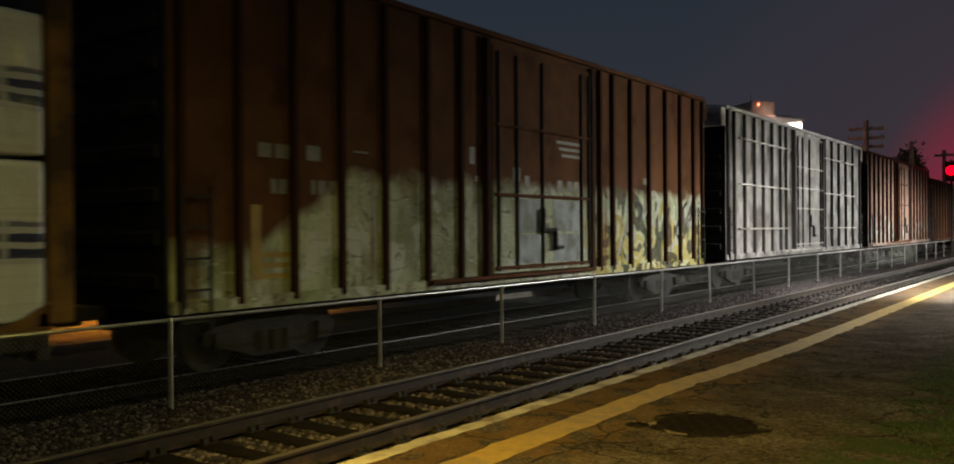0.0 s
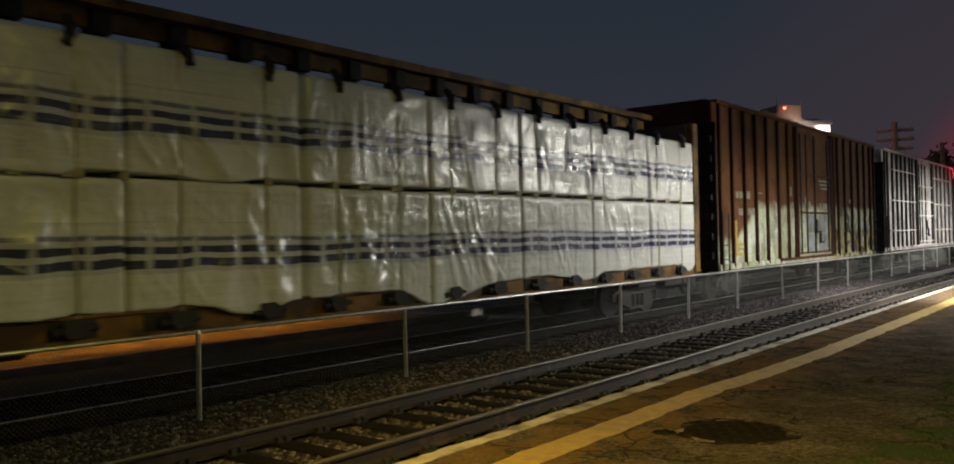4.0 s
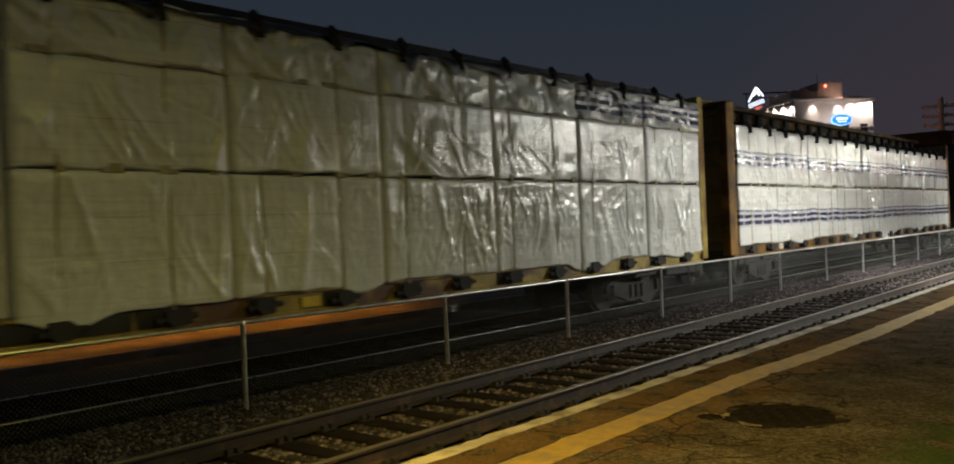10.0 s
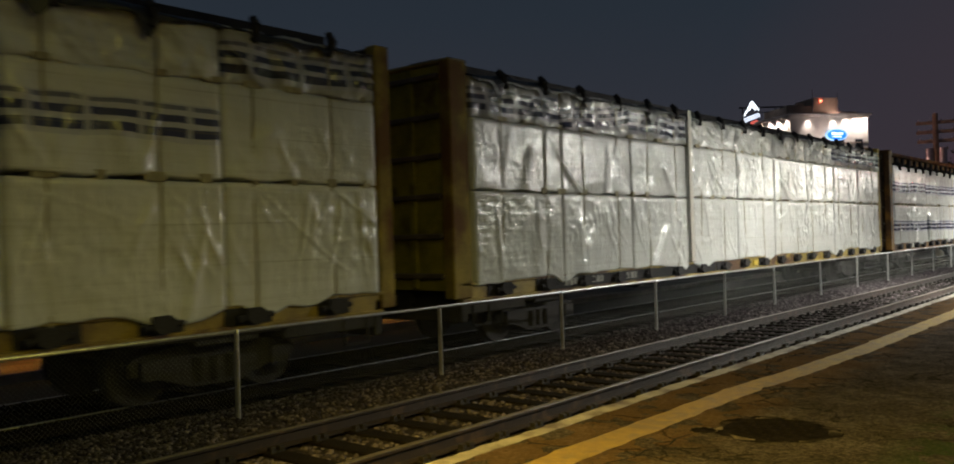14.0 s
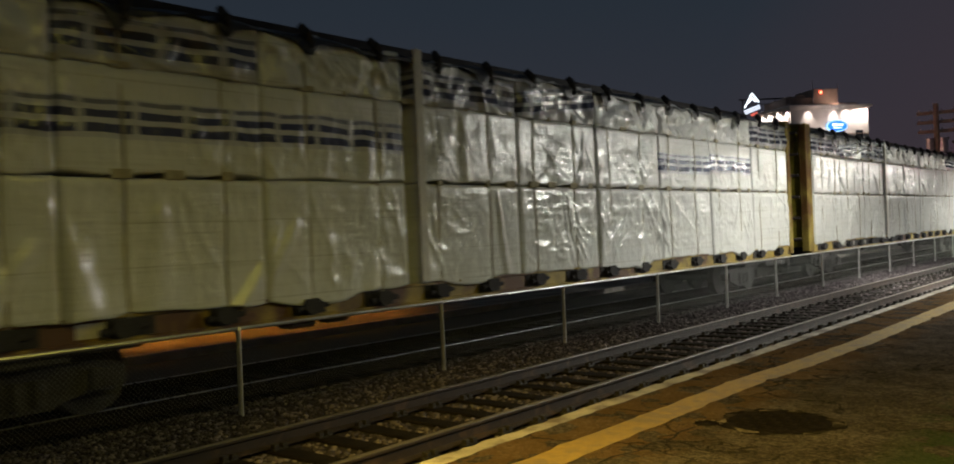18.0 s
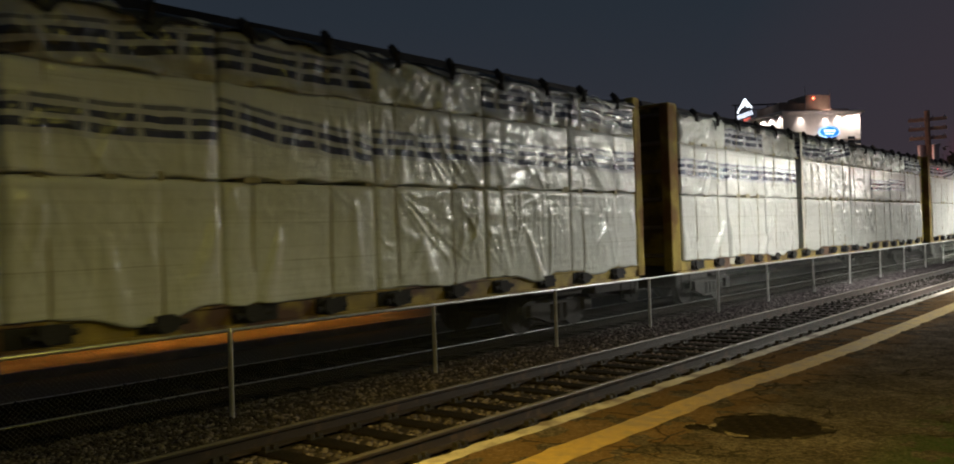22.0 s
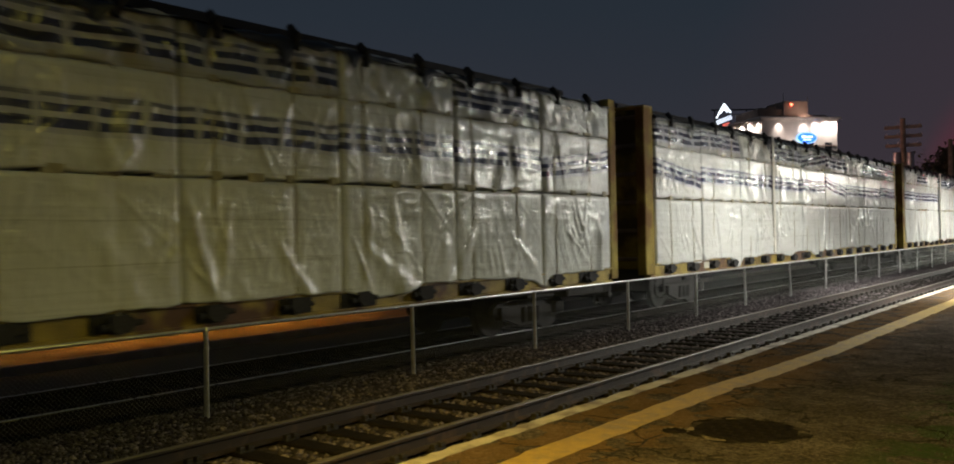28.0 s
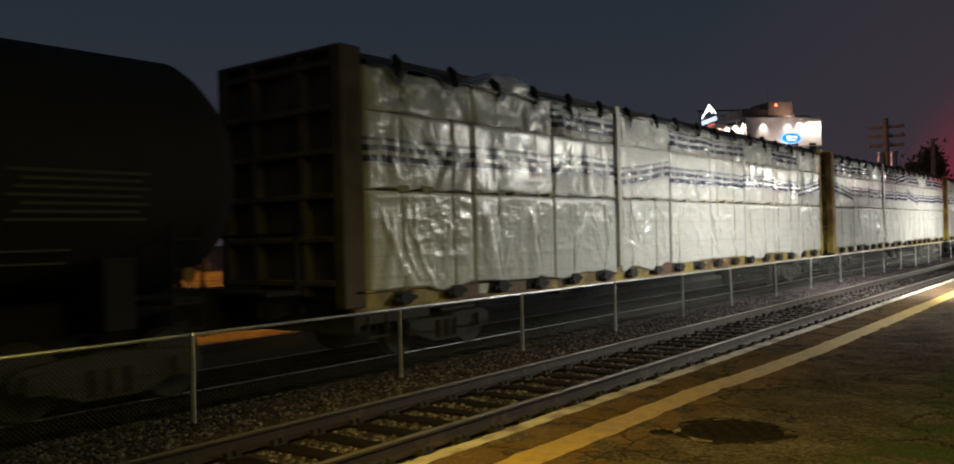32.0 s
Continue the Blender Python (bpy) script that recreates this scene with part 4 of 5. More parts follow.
def side_frame_mesh():
    bm = bmesh.new()
    prof = [(-1.15, 0.52), (-1.02, 0.60), (-0.45, 0.66), (0.45, 0.66), (1.02, 0.60), (1.15, 0.52), (1.15, 0.38), (0.95, 0.36), (0.50, 0.22), (0.34, 0.16), (-0.34, 0.16), (-0.50, 0.22), (-0.95, 0.36), (-1.15, 0.38)]
    a = [bm.verts.new((-0.06, y, z)) for y, z in prof]
    b = [bm.verts.new((0.06, y, z)) for y, z in prof]
    k = len(prof)
    for i in range(k):
        bm.faces.new((a[i], a[(i + 1) % k], b[(i + 1) % k], b[i]))
    bm.faces.new(a[::-1])
    bm.faces.new(b)
    for s in (-0.22, 0, 0.22):
        rod(bm, (0.05, s, 0.22), (0.05, s, 0.50), 0.075, n=10)
    for s in (-0.89, 0.89):
        box(bm, 0.0, 0.15, s - 0.13, s + 0.13, 0.32, 0.54)
    return finish("side_frame", bm)


WHEELSET, SIDE_FRAME = wheelset_mesh(), side_frame_mesh()
BOLSTER = boxes("bolster", [(-1.0, 1.0, -0.2, 0.2, 0.38, 0.68), (-0.35, 0.35, -0.3, 0.3, 0.66, 0.80)], 0.02)
COUPLER = boxes("coupler", [(-0.09, 0.09, -0.55, 0.35, 0.74, 0.92), (-0.16, 0.16, 0.30, 0.58, 0.70, 0.96), (-0.22, 0.02, 0.5, 0.68, 0.72, 0.94)], 0.02)
ROLLING = []


def running_gear(car, half, centres):
    for s in (-1, 1):
        truck = part("truck", BOLSTER, M["black"], car, at=pose(0, s * centres, 0))
        for e in (-1, 1):
            part("side_frame", SIDE_FRAME, M["wheel"], truck, at=pose(e * 1.0, 0, 0, 0, 0, 0 if e > 0 else 180))
            ROLLING.append((part("wheelset", WHEELSET, M["wheel"], truck), e * 0.89))
        part("coupler", COUPLER, M["black"], car, at=pose(0, s * (half + 0.05), 0, 0, 0, 0 if s > 0 else 180))


# ---- centre-beam cars ----
HALF = 11.95


def sill_mesh():
    bm = bmesh.new()
    sweep(bm, [(-0.12, 0.82), (0.035, 0.82), (0.035, 0.86), (0.0, 0.87), (0.0, 1.08), (0.035, 1.09), (0.035, 1.125), (-0.12, 1.125), (-0.12, 1.09), (-0.04, 1.09), (-0.04, 0.86), (-0.12, 0.86)], -11.6, 11.6)
    return finish("side_sill", bm)


def winch_mesh():
    """A cast bracket with a drum, its ratchet wheel and a wound strap."""
    bm = bmesh.new()
    for x0, x1, k in ((0.0, 0.03, 1.0), (0.085, 0.11, 0.82)):
        prof = [(-0.20, 1.10), (0.05, 1.11), (0.21, 1.01), (0.10, 0.88), (-0.10, 0.85), (-0.21, 0.95)]
        lo = [bm.verts.new((x0, y * k, 0.99 + (z - 0.99) * k)) for y, z in prof]
        hi = [bm.verts.new((x1, y * k, 0.99 + (z - 0.99) * k)) for y, z in prof]
        for i in range(6):
            bm.faces.new((lo[i], lo[(i + 1) % 6], hi[(i + 1) % 6], hi[i]))
        bm.faces.new(lo[::-1])
        bm.faces.new(hi)
    rod(bm, (0.03, -0.02, 0.98), (0.085, -0.02, 0.98), 0.095, n=12)
    rod(bm, (0.06, 0.02, 0.98), (0.06, 0.24, 0.99), 0.035, n=8)
    rod(bm, (0.06, -0.27, 0.95), (0.06, -0.14, 0.97), 0.05, 0.03, n=8)
    return finish("strap_winch", bm)


def hook_mesh():
    """A chain end and shackle that hangs over the top edge of the load."""
    bm = bmesh.new()
    rod(bm, (-0.05, -0.02, 0.10), (0.03, 0.0, -0.02), 0.05, 0.07, n=8)
    rod(bm, (0.03, 0.0, -0.01), (0.035, 0.03, -0.13), 0.075, 0.05, n=8)
    rod(bm, (0.035, 0.03, -0.12), (0.03, 0.01, -0.22), 0.04, 0.055, n=8)
    return finish("strap_hook", bm)


CB = {
    "sill": sill_mesh(),
    "deck": boxes("deck", [(-1.36, 1.36, -11.6, 11.6, 1.03, 1.085)]),
    "centre": boxes("centre_sill", [(-0.36, 0.36, -11.7, 11.7, 0.79, 1.02), (-0.30, 0.30, -11.7, -7.6, 0.62, 0.79), (-0.30, 0.30, 7.6, 11.7, 0.62, 0.79)]),
    "panel": boxes("panel", [(-1.4, 1.4, -0.05, 0.05, 1.0, 4.66)]),
    "flat_panel": boxes("panel", [(-1.4, 1.4, -0.05, 0.05, 1.0, 4.66), (-1.21, 1.21, -0.185, -0.04, 1.02, 4.62)]),
    "post": boxes("corner_post", [(-0.11, 0.11, -0.22, 0.22, 0.88, 4.70)], 0.02),
    "frontpost": boxes("corner_post", [(-0.11, 0.11, -0.14, 0.14, 0.88, 4.66)], 0.02),
    "rib": boxes("rib", [(-1.20, 1.20, -0.24, -0.05, -0.045, 0.045)], 0.015),
    "upright": boxes("upright", [(-0.07, 0.07, -0.22, -0.05, 1.05, 4.62)], 0.01),
    "cap": boxes("cap", [(-1.44, 1.44, -0.22, 0.22, 4.64, 4.71)], 0.02),
    "chord": boxes("top_chord", [(-0.30, 0.30, -10.9, 11.6, 4.84, 4.97), (-0.06, 0.06, -10.9, 11.6, 4.60, 4.84)], 0.0),
    "beam_post": boxes("beam_post", [(-0.06, 0.06, -0.10, 0.10, 1.08, 4.74), (-0.16, 0.16, -0.13, 0.13, 4.52, 4.85)], 0.01),
    "winch": winch_mesh(),
    "mount": [boxes("winch_mount", [(0.0, 0.018, -w, w, 0.875, 1.078)], 0.003) for w in (0.20, 0.27, 0.34)],
    "hook": hook_mesh(),
    "band": boxes("tie_down", [(-0.012, 0.012, -0.085, 0.085, 1.16, 4.62)], 0.004),
    "end_sill": boxes("end_sill", [(-1.38, 1.38, -0.85, 0.85, 0.62, 0.83), (-1.40, 1.40, 0.70, 0.85, 0.50, 1.02)], 0.02),
    "body_bolster": boxes("body_bolster", [(-1.32, 1.32, -0.45, 0.45, 0.66, 0.86), (-1.36, 1.36, -1.25, 1.25, 0.74, 0.84)], 0.02),
    "brake_gear": boxes("brake_gear", [(0.9, 1.25, -0.55, -0.1, 0.68, 0.86), (1.0, 1.2, 0.05, 0.5, 0.70, 0.86), (0.2, 0.3, -3.0, 3.0, 0.70, 0.74)], 0.04),
    "plate": boxes("data_plate", [(0.0, 0.006, -0.17, 0.17, 0.90, 1.06)]),
    "step": boxes("sill_step", [(-0.03, 0.0, -0.22, -0.19, 0.42, 0.84), (-0.03, 0.0, 0.19, 0.22, 0.42, 0.84), (-0.03, 0.01, -0.22, 0.22, 0.42, 0.45)]),
}
PLAIN = {k: boxes("wrap", [(-1.05, 0, -1.245, 1.245, 0, v[0])], 0.02) for k, v in TIERS.items()}


SPACERS = {h: [boxes("spacer_board", [(-0.4, 0.0, -w, w, -0.015, h + 0.015)], 0.006) for w in (0.05, 0.08, 0.13)] for h in (0.05, 0.08)}


def cable_mesh(seed, height):
    """A tie-down strap that runs from the top of the load to its winch, a little slack."""
    r = random.Random(seed)
    bm = bmesh.new()
    rows = []
    for k in range(13):
        z = 1.06 + (height - 1.06) * k / 12
        y, x = 0.012 * math.sin(k * 0.9 + seed) + r.uniform(-0.004, 0.004), 0.010 * math.sin(k * 0.75 + 2 * seed)
        rows.append([bm.verts.new((x + dx, y + dy, z)) for dx, dy in ((0, -0.017), (0.007, -0.014), (0.007, 0.014), (0, 0.017))])
    for a, b in zip(rows, rows[1:]):
        for i in range(4):
            bm.faces.new((a[i], a[(i + 1) % 4], b[(i + 1) % 4], b[i]))
    return finish("tie_strap", bm)


CABLES = {h: [cable_mesh(i, h) for i in range(4)] for h in (4.16, 4.52)}


def tarp_mesh(seed):
    """A ragged dark strip that lies along the top of the load and hangs over its edge in tongues."""
    r = np.random.default_rng(seed)
    ys = np.arange(-11.3, 11.48, 0.07)
    hang = 0.05 + 0.05 * lattice(r, ys, np.array([0.0, 1.0]), 0.3, 9)[:, 0] + 0.04 * lattice(r, ys, np.array([0.0, 1.0]), 0.9, 9)[:, 0]
    for yb in SEAM_Y:
        hang = hang + r.uniform(0.06, 0.26) * np.exp(-np.abs((ys - yb - r.uniform(-0.2, 0.2)) / r.uniform(0.08, 0.17)) ** 3)
    bump = 0.05 * np.sin(ys * 1.3 + r.uniform(0, 6)) + 0.05 * lattice(r, ys, np.array([0.0, 1.0]), 0.25, 9)[:, 0]
    rows = [[(-1.15, y, 0.10 + b), (-0.5, y, 0.08 + b * 1.2), (-0.02, y, 0.03 + b * 0.7), (0.05, y, -0.01 + b * 0.3), (0.055 + 0.02 * math.sin(9 * y), y, -h * 0.5), (0.05, y, -h)] for y, b, h in zip(ys, bump, hang)]
    v = np.array(rows).reshape(-1, 3)
    f = [(6 * i + j, 6 * i + 6 + j, 6 * i + 7 + j, 6 * i + 1 + j) for i in range(len(ys) - 1) for j in range(5)]
    return raw_mesh("tarp", v, f, True)


def centrebeam(seed, paint, end_paint, loads, label, tarp, ends, band):
    """loads: rows of (tier, bottom height, wrap material for each package)."""
    r = random.Random(seed)
    car = thing("centerbeam_car", label, "freight car", "freight cars of the train")
    part("deck", CB["deck"], M["black"], car)
    part("centre_sill", CB["centre"], M["black"], car)
    for s in (-1, 1):
        flip = 0 if s > 0 else 180
        sill = part("side_sill", CB["sill"], M[paint], car, at=pose(s * 1.40, 0, 0, 0, 0, flip))
        for y in SEAM_Y:
            part("strap_winch", CB["winch"], M["black"], sill, at=pose(0.0, (y if s > 0 else -y) + r.uniform(-0.05, 0.05), r.uniform(-0.02, 0.01)))
            part("winch_mount", CB["mount"][r.randrange(3)], M["black"], sill, at=pose(0.0, (y if s > 0 else -y) + r.uniform(-0.12, 0.06), 0))
        if seed == 2 and s > 0:
            part("sill_panel", boxes("sill_panel", [(0.0, 0.024, -9.1, -2.3, 0.875, 1.075)]), M["black"], sill, "black painted stretch of the side sill")
            for y0 in (-8.74, -7.82, -6.52):
                for k, w in enumerate((0.10, 0.13, 0.08)):
                    part("marking", boxes("marking", [(0.024, 0.028, y0 + 0.16 * k, y0 + 0.16 * k + w, 0.92, 1.05)]), M["mark"], sill, "pale lettering bar")
            part("reflector", boxes("reflector", [(0.0, 0.03, 0.0, 0.30, 0.90, 1.03)], 0.004), M["reflector"], sill, "yellow reflector plate")
        for y in (-8.45, 8.2):
            part("data_plate", CB["plate"], M["strap"], sill, "small pale data plate", at=pose(0.0, y, 0))
        for y in (-11.1, 11.1):
            part("sill_step", CB["step"], M["black"], sill, at=pose(0, y, 0))
    for s in (-1, 1):
        part("end_sill", CB["end_sill"], M["black"], car, at=pose(0, s * 10.75, 0, 0, 0, 0 if s > 0 else 180))
        part("body_bolster", CB["body_bolster"], M["black"], car, at=pose(0, s * 9.1, 0))
    part("brake_gear", CB["brake_gear"], M["black"], car, at=pose(0, -5.2, 0))
    for s in (-1, 1):
        yb = -11.57 if s < 0 else 11.70
        head = part("bulkhead", CB["flat_panel" if end_paint.endswith("ochre") else "panel"], M[end_paint], car, at=pose(0, yb, 0, 0, 0, 0 if s < 0 else 180))
        for e in (-1, 1):
            part("corner_post", CB["post"] if s < 0 else CB["frontpost"], M["brownred" if seed == 1 else "rusty_ochre"] if s > 0 or seed != 5 else M["end_brown"], head, at=pose(e * 1.325, 0, 0))
            part("upright", CB["upright"], M[end_paint], head, at=pose(e * 0.55, 0, 0))
        for i in range(6):
            part("rib", CB["rib"], M["end_brown"], head, at=pose(0, 0, 1.25 + i * 0.64))
        if s < 0:
            part("cap", CB["cap"], M[paint] if seed != 5 else M["end_brown"], head)
    part("top_chord", CB["chord"], M["black" if tarp else paint], car)
    for i in range(21):
        part("beam_post", CB["beam_post"], M["black"], car, at=pose(0, -10.9 + i * 1.09, 0))
    for k, (tier, z0, wraps) in enumerate(loads):
        for i, (me, yc) in enumerate(packages(100 * seed + 10 * k, tier, ends)):
            part("wrapped_package", me, M[wraps[i]], car, at=pose(1.452 + r.uniform(-0.014, 0.014), yc, z0 + r.uniform(-0.012, 0.012)))
            part("wrapped_package", PLAIN[tier], M["wrap"], car, at=pose(-1.445, yc, z0, 0, 0, 180))
    # pale spacer boards in the gaps between the tiers
    for (low_tier, low_z, _), (_, z0, _) in zip(loads, loads[1:]):
        z1 = low_z + TIERS[low_tier][0]
        for y in SEAM_Y:
            for dy in (-0.02, 0.60):
                if r.random() < 0.8:
                    me = SPACERS[round(z0 - z1, 2)][r.randrange(3)]
                    part("spacer_board", me, M["stained_strap"], car, at=pose(1.462, y + dy + r.uniform(-0.1, 0.1), z1))
    top = loads[-1][1] + TIERS[loads[-1][0]][0]
    for i, y in enumerate(SEAM_Y):
        part("strap_hook", CB["hook"], M["black"], car, at=pose(1.47, y + r.uniform(-0.08, 0.08), top + 0.06 + r.uniform(-0.03, 0.03), r.uniform(-20, 20), 0, 0))
        part("tie_strap", CABLES[4.52 if tarp else 4.16][i % 4], M["stained_strap"], car, at=pose(1.446, y, 0))
    if tarp:
        part("top_cover", tarp_mesh(seed), M["tarp"], car, "ragged dark cover sheet", at=pose(1.46, 0, top - 0.02))
    if band is not None:
        part("tie_down", CB["band"], M["strap"], car, "wide pale tie-down strap", at=pose(1.515, band, 0))
    running_gear(car, HALF, 9.1)
    return car


W, WT, WM_, TU, MU, MD = "wrap", "wrap_top", "wrap_mid", "wrap_top_up", "wrap_mid_up", "wrap_mid_down"
CARS = []
PITCH = 24.918
MOST, FIRST = bays(3, -3.50, 6), bays(4, -1.10, 5)
CARS.append((centrebeam(1, "brownred", "end_brown", [("low", 1.14, ["wrap_low"] * 9), ("tall", 2.69, ["wrap_tall"] * 9)], "brown centre-beam flatcar loaded with two tiers of blue-striped wrapped lumber", False, FIRST, None), -0 * PITCH))
CARS.append((centrebeam(2, "ochre", "grimy_ochre", [("low", 1.14, [W] * 9), ("mid", 2.69, [W] * 9), ("top", 3.86, [WT, TU, WT, W, W, W, W, WT, WT])], "ochre centre-beam flatcar loaded with plain white wrapped lumber", True, MOST, -3.68), -1 * PITCH))
CARS.append((centrebeam(3, "ochre", "sooty_ochre", [("low", 1.14, [W] * 9), ("mid", 2.69, [WM_, WM_, WM_, W, W, W, WM_, WM_, W]), ("top", 3.86, [W, WT, W, WT, TU, W, W, W, WT])], "ochre centre-beam flatcar with three tiers of wrapped lumber, partly striped", True, MOST, -3.46), -2 * PITCH))
CARS.append((centrebeam(4, "ochre", "sooty_ochre", [("low", 1.14, [W] * 9), ("mid", 2.69, [MD, WM_, WM_, WM_, WM_, MD, WM_, WM_, WM_]), ("top", 3.86, [WT, WT, W, WT, TU, WT, W, WT, WT])], "ochre centre-beam flatcar with striped middle tier of wrapped lumber", True, MOST, -3.76), -3 * PITCH))
CARS.append((centrebeam(5, "ochre", "end_brown", [("low", 1.14, [W] * 9), ("mid", 2.69, [WM_, WM_, WM_, MU, WM_, WM_, WM_, WM_, MU]), ("top", 3.86, [W, W, WT, W, WT, WT, W, WT, W])], "last ochre centre-beam flatcar of wrapped lumber, ahead of a tank car", True, MOST, -3.66), -4 * PITCH))


# ---- boxcars ----
def boxcar(length, z0, z1, paint, trim, end_paint, label, bars, places, door_w, rails, marks, posts=None):
    """z0 floor, z1 roof; bars: horizontal stiffeners across the side posts at the given places; rails: heights of the door's."""
    h = length / 2
    car = thing("boxcar", label, "freight car", "freight cars of the train")
    part("body", boxes("body", [(-1.44, 1.44, -h, h, z0, z1 - 0.06)]), paint, car)
    part("roof", boxes("roof", [(-1.52, 1.52, -h - 0.05, h + 0.05, z1 - 0.10, z1), (-1.2, 1.2, -h, h, z1 - 0.01, z1 + 0.05)], 0.015), trim, car)
    part("underframe", boxes("underframe", [(-0.3, 0.3, -h + 0.1, h - 0.1, 0.58, z0), (-1.42, 1.42, -h * 0.62, h * 0.62, z0 - 0.10, z0)]), M["black"], car)
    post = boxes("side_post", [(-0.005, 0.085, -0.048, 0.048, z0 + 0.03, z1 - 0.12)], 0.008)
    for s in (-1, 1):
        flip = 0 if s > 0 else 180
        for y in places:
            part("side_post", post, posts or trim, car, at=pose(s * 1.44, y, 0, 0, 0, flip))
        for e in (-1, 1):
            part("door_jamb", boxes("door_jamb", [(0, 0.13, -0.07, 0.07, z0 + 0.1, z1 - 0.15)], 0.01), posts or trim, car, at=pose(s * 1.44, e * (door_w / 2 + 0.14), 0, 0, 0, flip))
        part("door_track", boxes("door_track", [(0, 0.16, -door_w, door_w * 0.55, z0 + 0.06, z0 + 0.13)], 0.008), trim, car, at=pose(s * 1.44, 0, 0, 0, 0, flip))
        part("side_sill", boxes("side_sill", [(0, 0.07, -h, h, z0 - 0.04, z0 + 0.12)], 0.006), paint, car, at=pose(s * 1.44, 0, 0, 0, 0, flip))
        for zz in bars:
            for e in (-1, 1):
                lo, hi = sorted((e * (door_w / 2 + 0.5), e * (h - 1.1)))
                part("side_bar", boxes("side_bar", [(0, 0.095, lo, hi, zz - 0.026, zz + 0.026)], 0.006), trim, car, at=pose(s * 1.44, 0, 0, 0, 0, flip))
        door = part("door", boxes("door", [(0, 0.10, -door_w / 2, door_w / 2, z0 + 0.15, z1 - 0.25)], 0.01), paint, car, at=pose(s * 1.44, 0, 0, 0, 0, flip))
        for zz in rails:
            part("rail", boxes("rail", [(0.10, 0.145, -door_w / 2 + 0.05, door_w / 2 - 0.05, zz - 0.03, zz + 0.03)], 0.006), trim, door)
        for yy in (-0.46, -0.29, -0.04, 0.39, 0.48):
            part("lock_rod", boxes("lock_rod", [(0.10, 0.15, yy * door_w - 0.022, yy * door_w + 0.022, z0 + 0.2, z1 - 0.35)], 0.006), M["black"], door)
        part("latch", boxes("latch", [(0.13, 0.2, -0.25, 0.30, z0 + 0.90, z0 + 0.97), (0.13, 0.2, 0.22, 0.30, z0 + 0.55, z0 + 0.97), (0.13, 0.2, 0.22, 0.55, z0 + 0.55, z0 + 0.62), (0.13, 0.22, -0.25, -0.18, z0 + 0.90, z0 + 1.35)], 0.008), M["black"], door)
        for e in (-1, 1):
            lad = part("ladder", boxes("ladder", [(0.09, 0.12, -0.22, -0.19, z0 - 0.3, z0 + 1.5), (0.09, 0.12, 0.19, 0.22, z0 - 0.3, z0 + 1.5)]), M["black"], car, at=pose(s * 1.44, e * (h - 0.32), 0, 0, 0, flip))
            for k in range(5):
                part("rung", boxes("rung", [(0.10, 0.125, -0.2, 0.2, z0 - 0.15 + 0.38 * k, z0 - 0.12 + 0.38 * k)]), M["black"], lad)
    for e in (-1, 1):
        # near-black ends paint in deep shade; the trim strip paints their lit top
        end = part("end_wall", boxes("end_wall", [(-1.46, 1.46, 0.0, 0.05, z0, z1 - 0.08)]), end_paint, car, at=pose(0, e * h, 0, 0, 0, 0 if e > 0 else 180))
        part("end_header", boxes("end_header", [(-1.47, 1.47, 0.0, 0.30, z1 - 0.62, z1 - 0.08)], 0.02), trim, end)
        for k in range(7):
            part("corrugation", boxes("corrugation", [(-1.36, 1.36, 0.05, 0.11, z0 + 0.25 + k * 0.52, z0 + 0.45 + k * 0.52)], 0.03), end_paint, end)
    for name, mat, y0, y1, za, zb in marks:
        part(name, boxes(name, [(0, 0.004, y0, y1, za, zb)]), mat, car, at=pose(1.442 + (0.1 if abs(y0 + y1) < door_w else 0.0), 0, 0))
    running_gear(car, h, h - 1.9)
    return car


random.seed(11)
MK = []
for y0, y1, za, zb in ((-6.96, -6.74, 2.83, 3.02), (-6.68, -6.44, 2.83, 3.02), (-6.12, -5.87, 2.83, 3.04), (-6.76, -6.66, 2.35, 2.55), (-6.62, -6.48, 2.35, 2.55), (-6.04, -5.96, 2.36, 2.56), (-5.91, -5.76, 2.36, 2.56), (-5.70, -5.54, 2.36, 2.56)):
    MK.append(("marking", M["mark"], y0, y1, za, zb))
MK.append(("panel_mark", M["orange"], -7.09, -6.92, 1.22, 2.2))
for za in (1.22, 1.36, 1.50):
    MK.append(("panel_mark", M["orange"], -6.90, -6.44, za, za + 0.07))
for y0, y1, za, zb in ((-2.35, -2.2, 3.0, 3.3), (-2.2, -2.05, 2.7, 2.8), (4.6, 4.9, 2.9, 3.05), (-3.9, -3.6, 2.1, 2.16), (-5.2, -4.9, 3.0, 3.03)):
    MK.append(("marking", M["mark"], y0, y1, za, zb))
for y0, y1, za, zb in ((-1.0, -0.18, 1.2, 1.75), (-1.0, -0.18, 1.80, 2.42), (0.28, 1.30, 1.2, 1.75), (0.28, 1.30, 1.80, 2.42)):
    MK.append(("spray_panel", M["spray_grey"], y0, y1, za, zb))
for y0, y1, za, zb in ((-1.15, -0.9, 2.74, 3.0), (-0.75, -0.6, 2.62, 2.86), (0.45, 0.62, 2.6, 2.82), (0.85, 1.0, 2.6, 2.82), (1.08, 1.3, 2.6, 2.82)):
    MK.append(("marking", M["mark"], y0, y1, za, zb))
for k in range(3):
    MK.append(("marking", M["mark"], 0.42 + 0.1 * k, 1.42, 3.56 - 0.13 * k, 3.62 - 0.13 * k))
